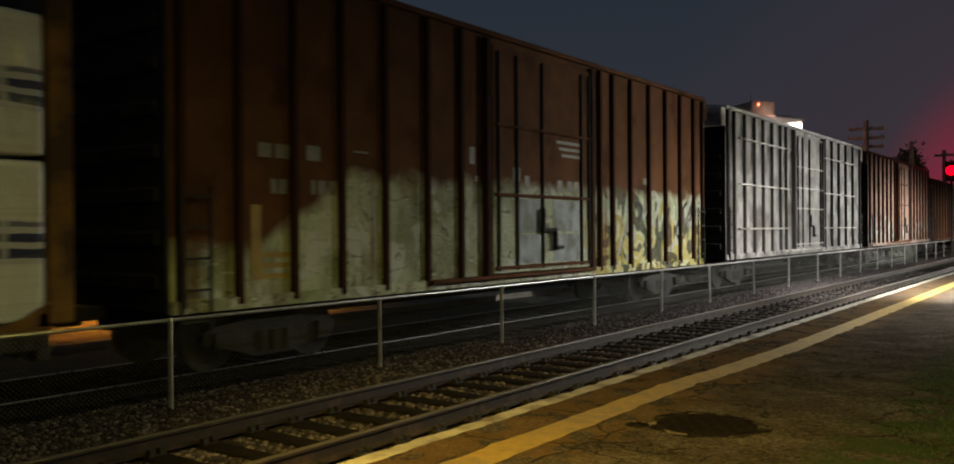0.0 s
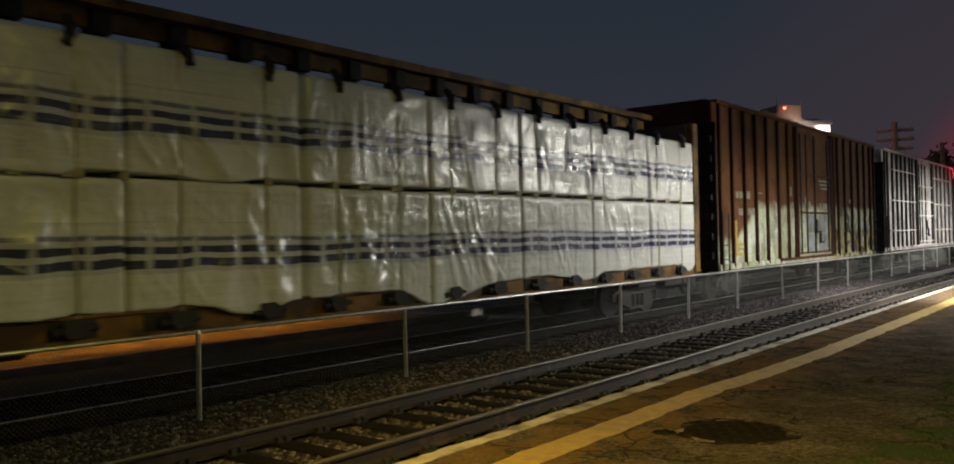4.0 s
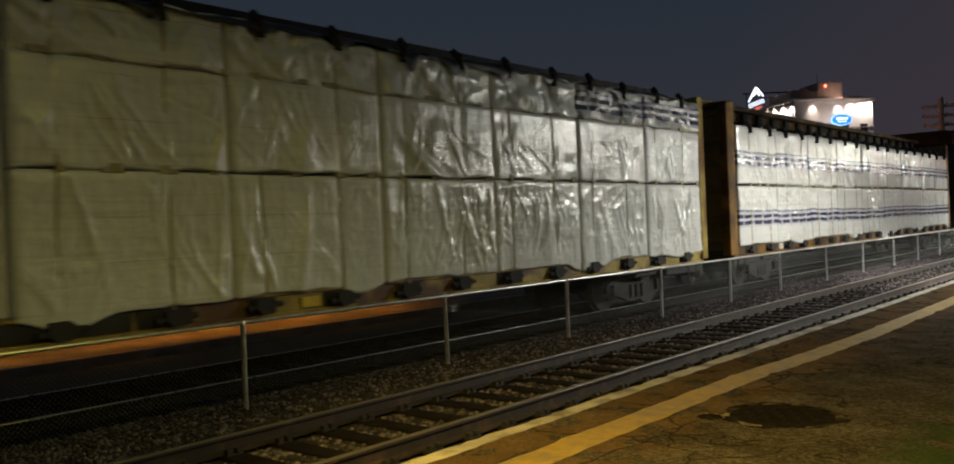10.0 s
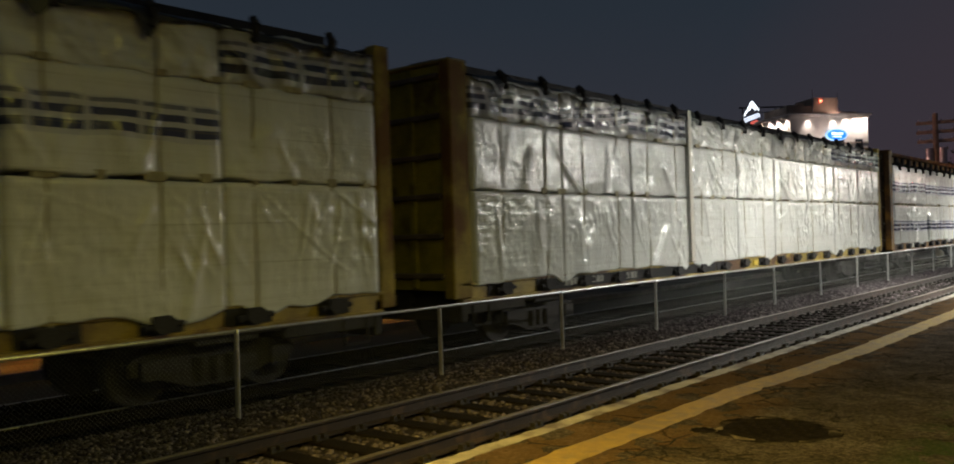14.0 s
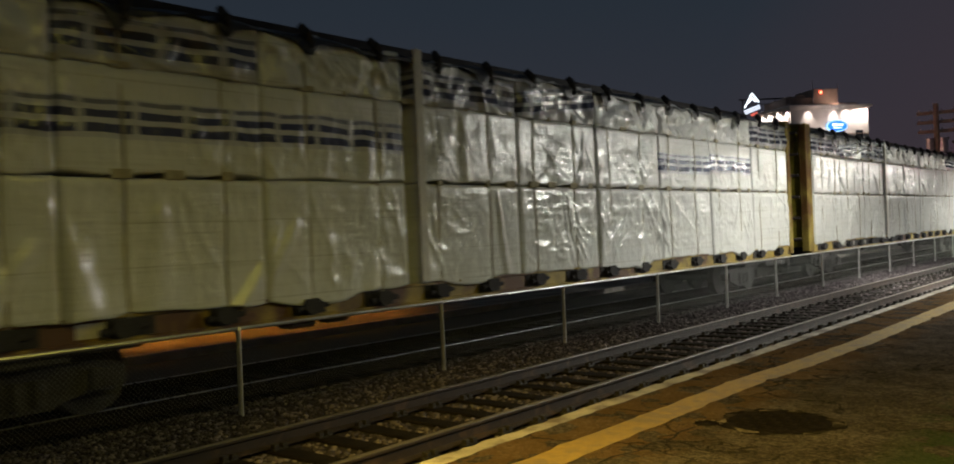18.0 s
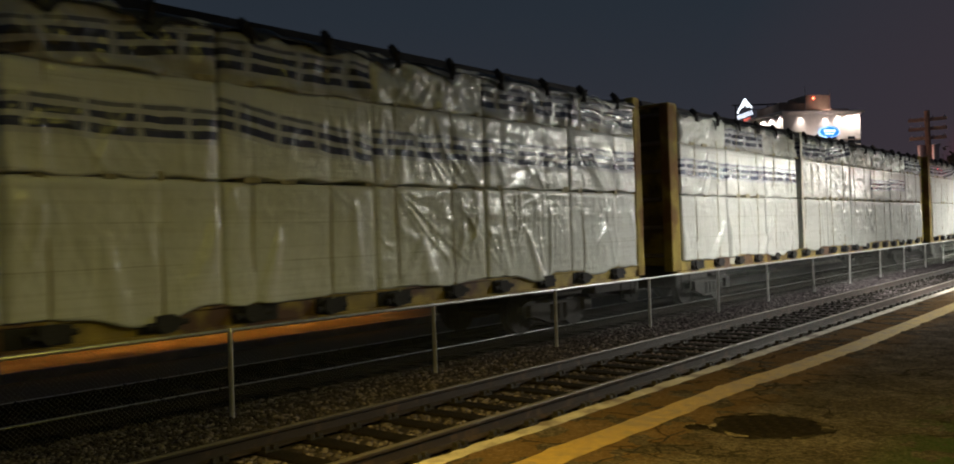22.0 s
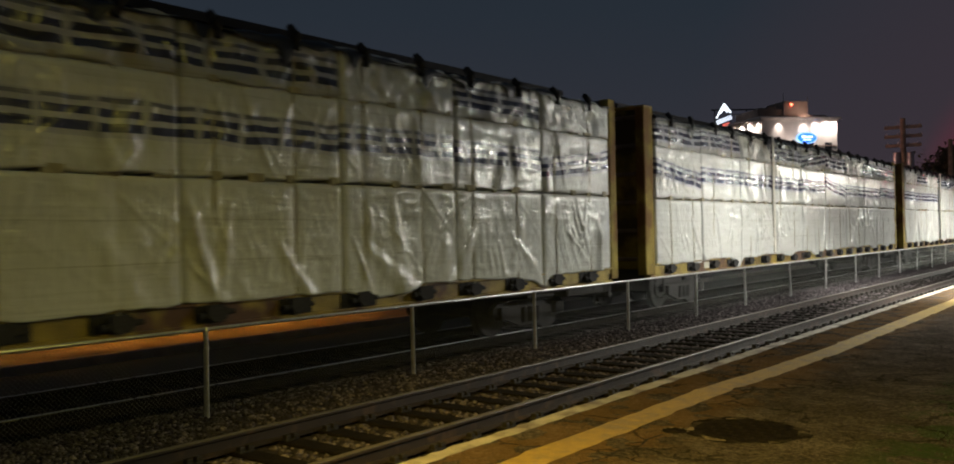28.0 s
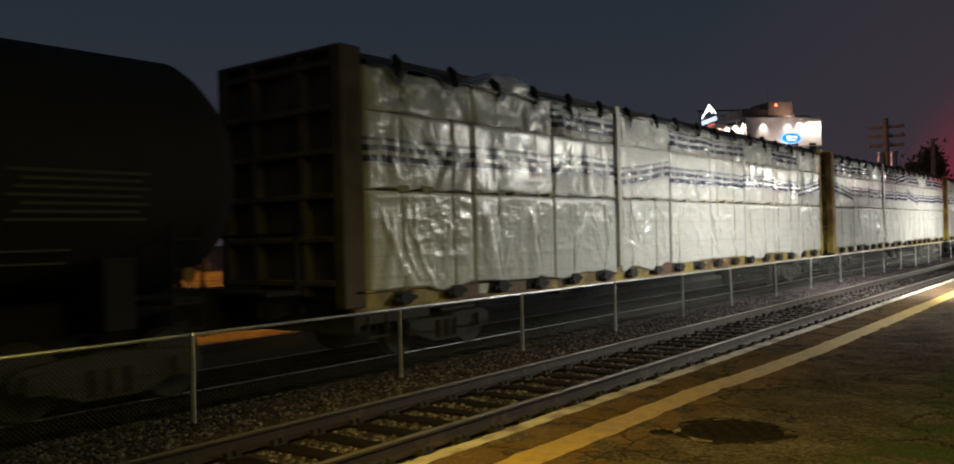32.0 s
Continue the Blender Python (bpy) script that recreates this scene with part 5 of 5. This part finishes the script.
for y0 in (1.62, 6.25, 8.02):
    MK.append(("reflector", M["reflector"], y0, y0 + 0.09, 1.45, 2.05))
BROWN_POSTS = (-8.15, -7.3, -6.38, -5.48, -4.55, -3.54, -2.64, 2.35, 2.95, 3.85, 4.84, 5.80, 6.71, 7.60, 8.22)
SILVER_POSTS = (-8.4, -7.86, -6.95, -6.04, -5.19, -4.28, -3.37, -2.74, 2.35, 3.41, 4.52, 5.69, 6.93, 8.23)
CARS.append((boxcar(16.6, 0.90, 5.42, M["boxbrown"], M["boxrust"], M["black"], "red-brown boxcar with graffiti over its lower side", (), BROWN_POSTS, 3.55, (1.15, 2.48, 3.75), MK, M["boxshade"]), 21.273))
CARS.append((boxcar(17.1, 0.94, 5.43, M["silvergrey"], M["silver"], M["tankblack"], "dull silver boxcar with a grid of stiffening bars", (1.81, 3.17, 4.55), SILVER_POSTS, 3.5, (1.24, 2.52, 3.25, 4.0), [], M["silvershade"]), 39.873))
CARS.append((boxcar(17.0, 0.94, 5.38, M["boxrust_low"], M["boxrust"], M["tankblack"], "rust-brown boxcar with sprayed lower panels", (), [-8.2 + 0.98 * i for i in range(7)] + [2.3 + 0.98 * i for i in range(7)], 3.2, (1.9, 3.0, 4.1), [], M["boxshade"]), 58.373))
CARS.append((boxcar(17.0, 0.94, 4.9, M["boxrust"], M["boxrust"], M["black"], "dark red-brown boxcar far ahead in the train", (), [-8.1 + 1.2 * i for i in range(6)] + [2.1 + 1.2 * i for i in range(6)], 3.0, (1.9, 3.0), []), 76.973))


def spray(car, seed, y0, y1, z0, z1, count, mats):
    """Looping strokes of spray paint on the platform side, too worn to read."""
    r = random.Random(seed)
    for i in range(count):
        bm = bmesh.new()
        cy, cz = y0 + (y1 - y0) * (i + 0.5) / count + r.uniform(-0.2, 0.2), r.uniform(z0 + 0.35, z1 - 0.35)
        ry, rz, turn, a0, wide = r.uniform(0.18, 0.42), r.uniform(0.25, 0.5), r.uniform(2.2, 6.5), r.uniform(0, 6.3), r.uniform(0.045, 0.10)
        pts = []
        for k in range(25):
            a = a0 + turn * k / 24
            pts.append(Vector((0, cy + ry * math.cos(a) * (1 + 0.3 * math.sin(2.3 * a)), cz + rz * math.sin(a * 1.1))))
        prev = None
        for k, p in enumerate(pts):
            d = (pts[min(k + 1, 24)] - pts[max(k - 1, 0)]).normalized()
            side = Vector((0, -d.z, d.y)) * wide * (0.6 + 0.4 * math.sin(math.pi * k / 24))
            now = (bm.verts.new(p + side), bm.verts.new(p - side))
            if prev:
                bm.faces.new((prev[0], now[0], now[1], prev[1]))
            prev = now
        part("spray_stroke", bm, M[mats[i % len(mats)]], car, at=pose(1.444 + 0.0008 * i, 0, 0))


spray(CARS[5][0], 3, 2.0, 7.8, 1.0, 2.7, 9, ["spray_white", "spray_yellow", "spray_white", "spray_black"])
spray(CARS[7][0], 5, -7.8, 7.8, 1.1, 2.4, 16, ["spray_white", "spray_white", "spray_black"])


# ---- tank car ----
def tank_car():
    car = thing("tank_car", "black tank car behind the lumber cars", "freight car", "freight cars of the train")
    L, R, zc, n = 7.6, 1.52, 2.78, 40
    bm = bmesh.new()
    rings = []
    prof = [(-L - 0.75, 0.02), (-L - 0.70, 0.45), (-L - 0.55, 0.85), (-L - 0.30, 1.22), (-L, 1.45), (-L + 0.15, R), (L - 0.15, R), (L, 1.45), (L + 0.30, 1.22), (L + 0.55, 0.85), (L + 0.70, 0.45), (L + 0.75, 0.02)]
    for y, r in prof:
        rings.append([bm.verts.new((r * math.cos(2 * math.pi * i / n), y, zc + r * math.sin(2 * math.pi * i / n))) for i in range(n)])
    for a, b in zip(rings, rings[1:]):
        for i in range(n):
            bm.faces.new((a[i], a[(i + 1) % n], b[(i + 1) % n], b[i]))
    part("tank", finish("tank", bm, smooth=True), M["tankblack"], car)
    for s in (-1, 1):
        part("stub_sill", boxes("stub_sill", [(-0.35, 0.35, s * 7.05 - 1.85, s * 7.05 + 1.85, 0.70, 1.25)], 0.02), M["tankblack"], car)
        part("saddle", boxes("saddle", [(-1.25, 1.25, s * 6.3 - 0.2, s * 6.3 + 0.2, 0.9, 1.75)], 0.03), M["tankblack"], car)
        part("end_rail", boxes("end_rail", [(-1.4, 1.4, s * 8.75 - 0.03, s * 8.75 + 0.03, 1.95, 2.0), (-1.4, -1.35, s * 8.75 - 0.03, s * 8.75 + 0.03, 1.2, 2.0), (1.35, 1.4, s * 8.75 - 0.03, s * 8.75 + 0.03, 1.2, 2.0)], 0.005), M["tankblack"], car)
        part("end_platform", boxes("end_platform", [(-1.4, 1.4, s * 8.5 - 0.3, s * 8.5 + 0.3, 1.15, 1.22)], 0.01), M["tankblack"], car)
    part("manway", boxes("manway", [(-0.5, 0.5, -0.6, 0.6, 4.2, 4.5)], 0.08), M["tankblack"], car)
    for y0, y1, za in [(5.0 + 0.07 * (k % 3), 6.55 - 0.11 * (k % 2), 2.16 + 0.085 * k) for k in range(7)] + [(4.95, 5.75, 1.70), (4.95, 5.75, 1.84)]:
        part("marking", boxes("marking", [(-0.01, 0.004, y0, y1, za, za + 0.035)]), M["faint"], car, at=pose(math.sqrt(R * R - (za + 0.02 - zc) ** 2), 0, 0))
    for s in (-1, 1):
        ladder = part("ladder", boxes("ladder", [(1.34, 1.37, s * 7.1 - 0.22, s * 7.1 - 0.19, 0.75, 2.3), (1.34, 1.37, s * 7.1 + 0.19, s * 7.1 + 0.22, 0.75, 2.3), (0.3, 1.36, s * 7.1 - 0.2, s * 7.1 + 0.2, 1.16, 1.2)]), M["tankblack"], car)
        for k in range(4):
            part("rung", boxes("rung", [(1.345, 1.365, s * 7.1 - 0.2, s * 7.1 + 0.2, 0.85 + 0.36 * k, 0.88 + 0.36 * k)]), M["tankblack"], ladder)
    bm = bmesh.new()
    rod(bm, (1.365, 7.1, 1.52), (1.39, 7.1, 1.52), 0.09, n=16)
    part("placard", bm, M["brownred"], car, "small round faded placard")
    running_gear(car, 8.85, 6.3)
    return car


bm = bmesh.new()
bmesh.ops.create_icosphere(bm, subdivisions=4, radius=1.0)
for v in bm.verts:
    c = v.co.copy()
    k = 1 + 0.16 * noise.noise(c * 2.2) + 0.07 * noise.noise(c * 6.0)
    v.co = Vector((c.x * 0.5 * k, c.y * 0.85 * k, c.z * 0.32 * k))
part("loose_film", finish("loose_film", bm, smooth=True), M["wrap"], CARS[4][0], "loose puffed film on top of the load", at=pose(1.0, -7.4, 4.55))

CARS.append((tank_car(), -121.05))


# ---- the way of the train ----
def train_y(t):
    u = (t - 16) / 16
    return sum(c * u ** i for i, c in enumerate((54.42578, 63.35262, 10.59916, -4.19927, -26.29723, 27.70354, 35.41682, -64.37575, -23.91688, 62.71314, 6.23535, -21.71251)))

# ---- hotel in the distance ----
hotel = thing("hotel", "pale tower-like hotel with floodlit walls and rooftop signs", "building", at=pose(-47.6, 172.2, -0.42, 0, 0, 50))


def block(name, x0, x1, y0, y1, z0, z1, mat, parent, label=""):
    return part(name, boxes(name, [(x0, x1, y0, y1, z0, z1)], 0.0), mat, parent, label)


block("tower_wall", -16.0, 0, 0, 13, 0, 23.2, M["stucco"], hotel)
part("cornice", boxes("cornice", [(-16.25, 0.25, -0.25, 13.2, 22.85, 23.2), (-16.6, 0.6, -0.65, 13.6, 23.2, 23.55)], 0.02), M["stucco"], hotel, "projecting pale cornice")
block("parapet", -15.2, -1.6, 1.0, 12, 23.55, 24.1, M["brownwall"], hotel)
block("penthouse", -15.2, -4.4, 2.6, 11, 24.1, 25.4, M["brownwall"], hotel)
block("machine_room", -9.5, -4.4, 2.55, 9, 25.4, 27.0, M["brownwall"], hotel)
block("vent_box", -12.6, -10.9, 3.4, 6, 25.4, 25.95, M["brownwall"], hotel)
block("vent_box", -14.4, -13.3, 3.4, 5, 25.4, 25.75, M["brownwall"], hotel)
for x, top in ((-9.8, 28.6), (-4.6, 27.9)):
    bm = bmesh.new()
    rod(bm, (x, 2.4, 24.1), (x, 2.4, top), 0.09, 0.06, n=8)
    part("mast", bm, M["galv"], hotel)
bm = bmesh.new()
rod(bm, (-8.1, 2.4, 26.1), (-8.1, 2.4, 26.25), 0.10, n=8)
rod(bm, (-8.1, 2.4, 26.25), (-8.1, 2.4, 26.55), 0.24, 0.20, n=12)
part("beacon", bm, glowing("red_beacon", (1.0, 0.16, 0.08), 7.0), hotel, "red warning light")
wing = part("wing_wall", boxes("wing_wall", [(-8.5, 0, 0, 12, 0, 23.0)]), M["stucco"], hotel, at=pose(-16.02, 0.3, 0, 0, 0, -80))
part("wing_roof", boxes("wing_roof", [(-8.9, -0.2, -0.7, 12.4, 23.0, 23.35)], 0.02), M["stucco"], wing)
for i in range(4):
    part("pilaster", boxes("pilaster", [(-8.4 + i * 2.6, -7.9 + i * 2.6, -0.22, 0.05, 0, 22.9)]), M["stucco"], wing)
for j in range(7):
    for i in range(4):
        part("window", boxes("window", [(-14.4 + i * 3.9, -12.9 + i * 3.9, -0.05, 0.08, 1.6 + j * 2.6, 3.1 + j * 2.6)]), M["darkglass"], hotel)
    for i in range(3):
        part("window", boxes("window", [(-7.5 + i * 2.6, -6.4 + i * 2.6, -0.05, 0.08, 1.6 + j * 2.6, 3.1 + j * 2.6)]), M["darkglass"], wing)
for z in (18.0, 14.9):
    block("string_course", -16.0, 0, -0.10, 0.02, z, z + 0.16, M["brownwall"], hotel)
# signs
bm = bmesh.new()
rod(bm, (0, -0.55, 0), (0, -0.25, 0), 1.0, n=28)
sign = part("oval_sign", bm, glowing("blue_sign_face", (0.01, 0.14, 0.9), 1.6), hotel, "lit blue oval sign")
sign.matrix_basis = Matrix.Translation((-6.8, 0, 19.5)) @ Matrix.Diagonal((1.95, 1, 0.95, 1))
bm = bmesh.new()
rod(bm, (0, -0.50, 0), (0, -0.22, 0), 1.0, n=28)
rim = part("sign_rim", bm, glowing("pale_sign_rim", (0.35, 0.65, 1.0), 1.0), hotel, "pale lit rim of the sign")
rim.matrix_basis = Matrix.Translation((-6.8, 0, 19.5)) @ Matrix.Diagonal((2.15, 1, 1.08, 1))
white_bar = glowing("white_sign_bar", (0.75, 0.9, 1.0), 1.5)
for x0, x1, z0, z1 in ((-7.9, -6.9, 19.5, 19.95), (-6.75, -5.6, 19.55, 19.9), (-7.7, -5.9, 19.05, 19.25)):
    block("sign_bar", x0, x1, -0.62, -0.56, z0, z1, white_bar, hotel, "white bar on the sign")
# the rooftop sign on its frame beside the tower
SIGN = pose(0, 0, 0, 0, 0, -9.3)
white_glow = glowing("white_sign_tube", (0.85, 0.93, 1.0), 2.4)
bm = bmesh.new()
for a, b in (((-21.5, 24.6), (-19.95, 27.4)), ((-19.95, 27.4), (-18.6, 25.6)), ((-20.6, 25.6), (-19.95, 26.6)), ((-19.95, 26.6), (-19.3, 25.7))):
    rod(bm, (a[0], 6.0, a[1]), (b[0], 6.0, b[1]), 0.14, n=8)
part("peak_sign", bm, white_glow, hotel, "lit white peak-shaped rooftop sign", at=SIGN)
letters = glowing("dim_white_letters", (0.75, 0.82, 0.95), 1.3)
for k in range(6):
    x = -21.3 + k * 0.52
    part("sign_letter_bar", boxes("sign_letter_bar", [(-0.19, 0.19, -0.12, 0.12, -0.42, 0.42)], 0.03), letters, hotel, "lit white bar of sign lettering", at=SIGN @ pose(x, 6.0, 24.2 + (x + 20) * 0.36, 0, -18, 0))
part("red_sign", boxes("red_sign", [(-0.7, 0.7, -0.15, 0.15, -0.22, 0.22)], 0.05), glowing("red_sign_face", (0.9, 0.14, 0.10), 0.9), hotel, "small lit red sign", at=SIGN @ pose(-19.6, 6.0, 23.3, 0, -18, 0))
part("sign_frame", boxes("sign_frame", [(-22.4, -11.8, 6.2, 6.5, 26.1, 26.35), (-20.5, -11.8, 6.2, 6.5, 25.2, 25.3)]), M["black"], hotel, at=SIGN)
for x in (-21.8, -18.6, -15.4, -12.4):
    part("sign_strut", boxes("sign_strut", [(x, x + 0.14, 6.2, 6.5, 19.6, 26.3)]), M["black"], hotel, at=SIGN)
# wall washers under the eaves, and one on the rooftop rooms
HM = hotel.matrix_basis
for x, w, wide in ((-12.4, 620, 84), (-7.2, 620, 84), (-4.6, 700, 110), (-2.4, 1050, 130), (-0.7, 1500, 140)):
    spot("hotel_wall_light", HM @ Vector((x, -0.85, 22.8)), HM @ Vector((x, 0.5, 19.6)), w, (1.0, 0.88, 0.82), wide, 1.0, 0.2)
# a fill light added in mid-air to brighten the upper wall
spot("hotel_wall_light", HM @ Vector((-8.5, -5.0, 16.5)), HM @ Vector((-8.0, 0.6, 22.5)), 1500, (1.0, 0.82, 0.76), 120, 1.0, 0.3)
WM = HM @ pose(-16.02, 0.3, 0, 0, 0, -80)
for i in range(4):
    spot("hotel_wall_light", WM @ Vector((-7.6 + i * 2.4, -0.8, 22.6)), WM @ Vector((-7.6 + i * 2.4, 0.6, 19.0)), 1100, (1.0, 0.86, 0.80), 110, 1.0, 0.2)
spot("roof_light", HM @ Vector((-6.0, -0.3, 24.2)), HM @ Vector((-7.0, 4.0, 26.0)), 300, (1.0, 0.72, 0.62), 140, 1.0, 0.2)

# ---- poles, trees, signal ----


def utility_pole(place, height, arms, turn, label):
    pole = thing("utility_pole", label, "utility pole", "utility poles", at=pose(*place, 0, 0, turn))
    bm = bmesh.new()
    rod(bm, (0, 0, 0), (0, 0, height), 0.24, 0.17, n=12)
    part("pole", bm, M["wood"], pole)
    for z, half in arms:
        arm = part("crossarm", boxes("crossarm", [(-half, half, 0.12, 0.24, z - 0.11, z + 0.11)], 0.01), M["wood"], pole)
        for k in range(4):
            bm = bmesh.new()
            x = -half + 0.15 + k * (2 * half - 0.3) / 3
            rod(bm, (x, 0.18, z + 0.07), (x, 0.18, z + 0.26), 0.05, 0.03, n=8)
            part("insulator", bm, M["galv"], arm)
    return pole


up = utility_pole((-13.8, 66.0, -0.42), 9.9, ((9.3, 1.2), (8.65, 1.2), (8.0, 1.15)), 10, "weathered wooden utility pole with crossarms and transformers")
for x in (-0.42, 0.42):
    bm = bmesh.new()
    rod(bm, (x, -0.1, 6.4), (x, -0.1, 7.5), 0.26, n=14)
    part("transformer", bm, M["galv"], up)
utility_pole((-12.75, 77.5, -0.42), 9.2, (), 0, "bare wooden pole beside a dark tree")
utility_pole((-13.0, 97.0, -0.42), 9.9, ((9.4, 0.9),), 0, "distant wooden pole with one crossarm")


def tree(place, height, spread, seed, label):
    r = random.Random(seed)
    t = thing("tree", label, "tree", at=pose(*place))
    bm = bmesh.new()
    rod(bm, (0, 0, 0), (0.1, 0, height * 0.55), 0.24, 0.13, n=9)
    tips = []
    for i in range(9):
        a, z0 = r.uniform(0, 6.28), height * r.uniform(0.3, 0.55)
        tip = Vector((math.cos(a) * spread * r.uniform(0.4, 0.8), math.sin(a) * spread * r.uniform(0.4, 0.8), height * r.uniform(0.6, 0.92)))
        rod(bm, (0.05, 0, z0), tip, 0.08, 0.025, n=6)
        tips.append(tip)
    part("trunk", bm, M["bark"], t)
    rng = np.random.default_rng(seed)
    n = 4200
    c = np.array([tips[i][:] for i in rng.integers(0, len(tips), n)]) + rng.normal(0, 1, (n, 3)) * np.array([spread * 0.27, spread * 0.27, height * 0.11])
    d1 = rng.normal(0, 1, (n, 3))
    d2 = rng.normal(0, 1, (n, 3))
    d1 *= 0.19 / np.linalg.norm(d1, axis=1)[:, None]
    d2 *= 0.13 / np.linalg.norm(d2, axis=1)[:, None]
    v = np.stack([c - d1, c - d2, c + d1, c + d2], 1).reshape(-1, 3)
    part("crown", raw_mesh("crown", v, np.arange(4 * n).reshape(n, 4)), M["leaf"], t, kind="stuff")
    return t


tree((-14.3, 80.0, -0.42), 8.1, 1.7, 3, "dark leafy tree behind the tracks")
tree((-66.0, 38.0, -0.42), 7.0, 3.2, 4, "dark tree beyond the lit road")
tree((-67.0, 24.0, -0.42), 6.0, 3.0, 6, "low dark tree beyond the wall")

sig = thing("railway_signal", "railway signal mast showing a red light", "railway signal", at=pose(-7.95, 62.5, -0.07))
bm = bmesh.new()
rod(bm, (0, 0, 0), (0, 0, 6.2), 0.07, n=10)
part("mast", bm, M["black"], sig)
part("head", boxes("head", [(-0.36, 0.36, -0.12, 0.12, 4.8, 6.1)], 0.04), M["black"], sig)
bm = bmesh.new()
rod(bm, (0, -0.12, 5.5), (0, -0.20, 5.5), 0.30, n=20)
part("red_lens", bm, glowing("red_lens", (1.0, 0.0, 0.006), 5.0), sig, "glowing red lens")


def street_lamp(place, height, glow, label, reach=1.55, size=1.0):
    l = thing("street_lamp", label, "street lamp", "street lamps", at=pose(*place))
    bm = bmesh.new()
    rod(bm, (0, 0, 0), (0, 0, height), 0.10, 0.06, n=10)
    part("post", bm, M["galv"], l)
    part("arm", boxes("arm", [(0, reach, -0.03, 0.03, height - 0.08, height)], 0.01), M["galv"], l)
    part("lamp_head", boxes("lamp_head", [(reach - 0.35 * size, reach + 0.35 * size, -0.15, 0.15, height - 0.12, height + 0.04)], 0.03), M["galv"], l)
    part("lens", boxes("lens", [(reach - 0.3 * size, reach + 0.3 * size, -0.12, 0.12, height - 0.16, height - 0.121)], 0.01), glow, l, "glowing lamp glass")
    return l


sodium_glow = glowing("sodium_lens", (1.0, 0.55, 0.15), 12.0)
for sx, sy in ((-37.6, 9.0), (-37.6, 25.0), (-55.6, 15.0), (-55.6, 36.0)):
    street_lamp((sx, sy, -0.36), 9.0, sodium_glow, "tall street lamp with a glowing orange head in the far lot")
# the lamp at 52 is added, out of view, to carry the pole-top light
for sy in (1.5, 8.0, 14.0, 52.0):
    street_lamp((-23.6, sy, -0.36), 7.1, sodium_glow, "tall street lamp with a glowing orange head beside the road")


def platform_lamp(x, y, height, reach, glow, label, along=False):
    l = thing("platform_lamp", label, "lamp post", "platform lamps", at=pose(x, y, PLAT_Z, 0, 0, 90 if along else 180))
    bm = bmesh.new()
    rod(bm, (0, 0, 0), (0, 0, 0.5), 0.13, 0.10, n=12)
    rod(bm, (0, 0, 0.5), (0, 0, height + 0.15), 0.07, 0.05, n=12)
    part("post", bm, M["galv"], l)
    part("arm", boxes("arm", [(0, reach, -0.03, 0.03, height + 0.08, height + 0.14)], 0.008), M["galv"], l)
    part("hood", boxes("hood", [(reach - 0.3, reach + 0.3, -0.16, 0.16, height + 0.07, height + 0.20)], 0.03), M["black"], l)
    part("lens", boxes("lens", [(reach - 0.22, reach + 0.22, -0.10, 0.10, height + 0.05, height + 0.068)], 0.004), glow, l, "glowing lamp glass")
    return l


led_glow = glowing("led_lens", (1.0, 0.98, 0.93), 12.0)
old_glow = glowing("old_lamp_lens", (1.0, 0.74, 0.30), 3.0)
for ly in (24.0, 50.0, 74.0):
    platform_lamp(1.4, ly, 5.1, 1.2, led_glow, "grey platform lamp post with a hooded white light")
platform_lamp(1.4, 5.0, 6.0, 1.2, old_glow, "grey platform lamp post with an old yellow light")
platform_lamp(-2.7, -0.6, 3.95, 2.2, old_glow, "short lamp post with a warm light over the platform edge", True)
street_lamp((-64.5, 33.2, -0.42), 6.6, glowing("white_lens", (0.9, 1.0, 0.95), 40.0), "white street lamp in a far parking lot", 0.2, 0.5)
far_house = thing("low_building", "low pale building with small lights beyond the wall", "building", at=pose(-92, 49, -0.42, 0, 0, 62))
block("wall", -12, 12, 0, 8, 0, 3.1, M["stucco"], far_house)
block("roof", -12.4, 12.4, -0.5, 8.5, 3.1, 3.4, M["roofing"], far_house)
for i in range(7):
    block("lamp", -10.5 + i * 3.4, -10.2 + i * 3.4, -0.3, -0.02, 2.5, 2.7, white_bar, far_house, "small glowing wall lamp")
for i in range(6):
    block("window", -9.6 + i * 3.4, -8.2 + i * 3.4, -0.04, 0.05, 1.0, 2.2, M["darkglass"], far_house)


# ---- movement ----
def motions():
    times = [0.5 * i for i in range(65)]
    for car, offset in CARS:
        walk(car, [(t, pose(FAR_X, train_y(t) + offset, 0)) for t in times])
    fast = [0.1 * i for i in range(321)]
    roll = [(t, -math.degrees((train_y(t) - train_y(0)) / WHEEL_R)) for t in fast]
    for ws, y in ROLLING:
        walk(ws, [(t, pose(0, y, WHEEL_R, a, 0, 0)) for t, a in roll])


motions()
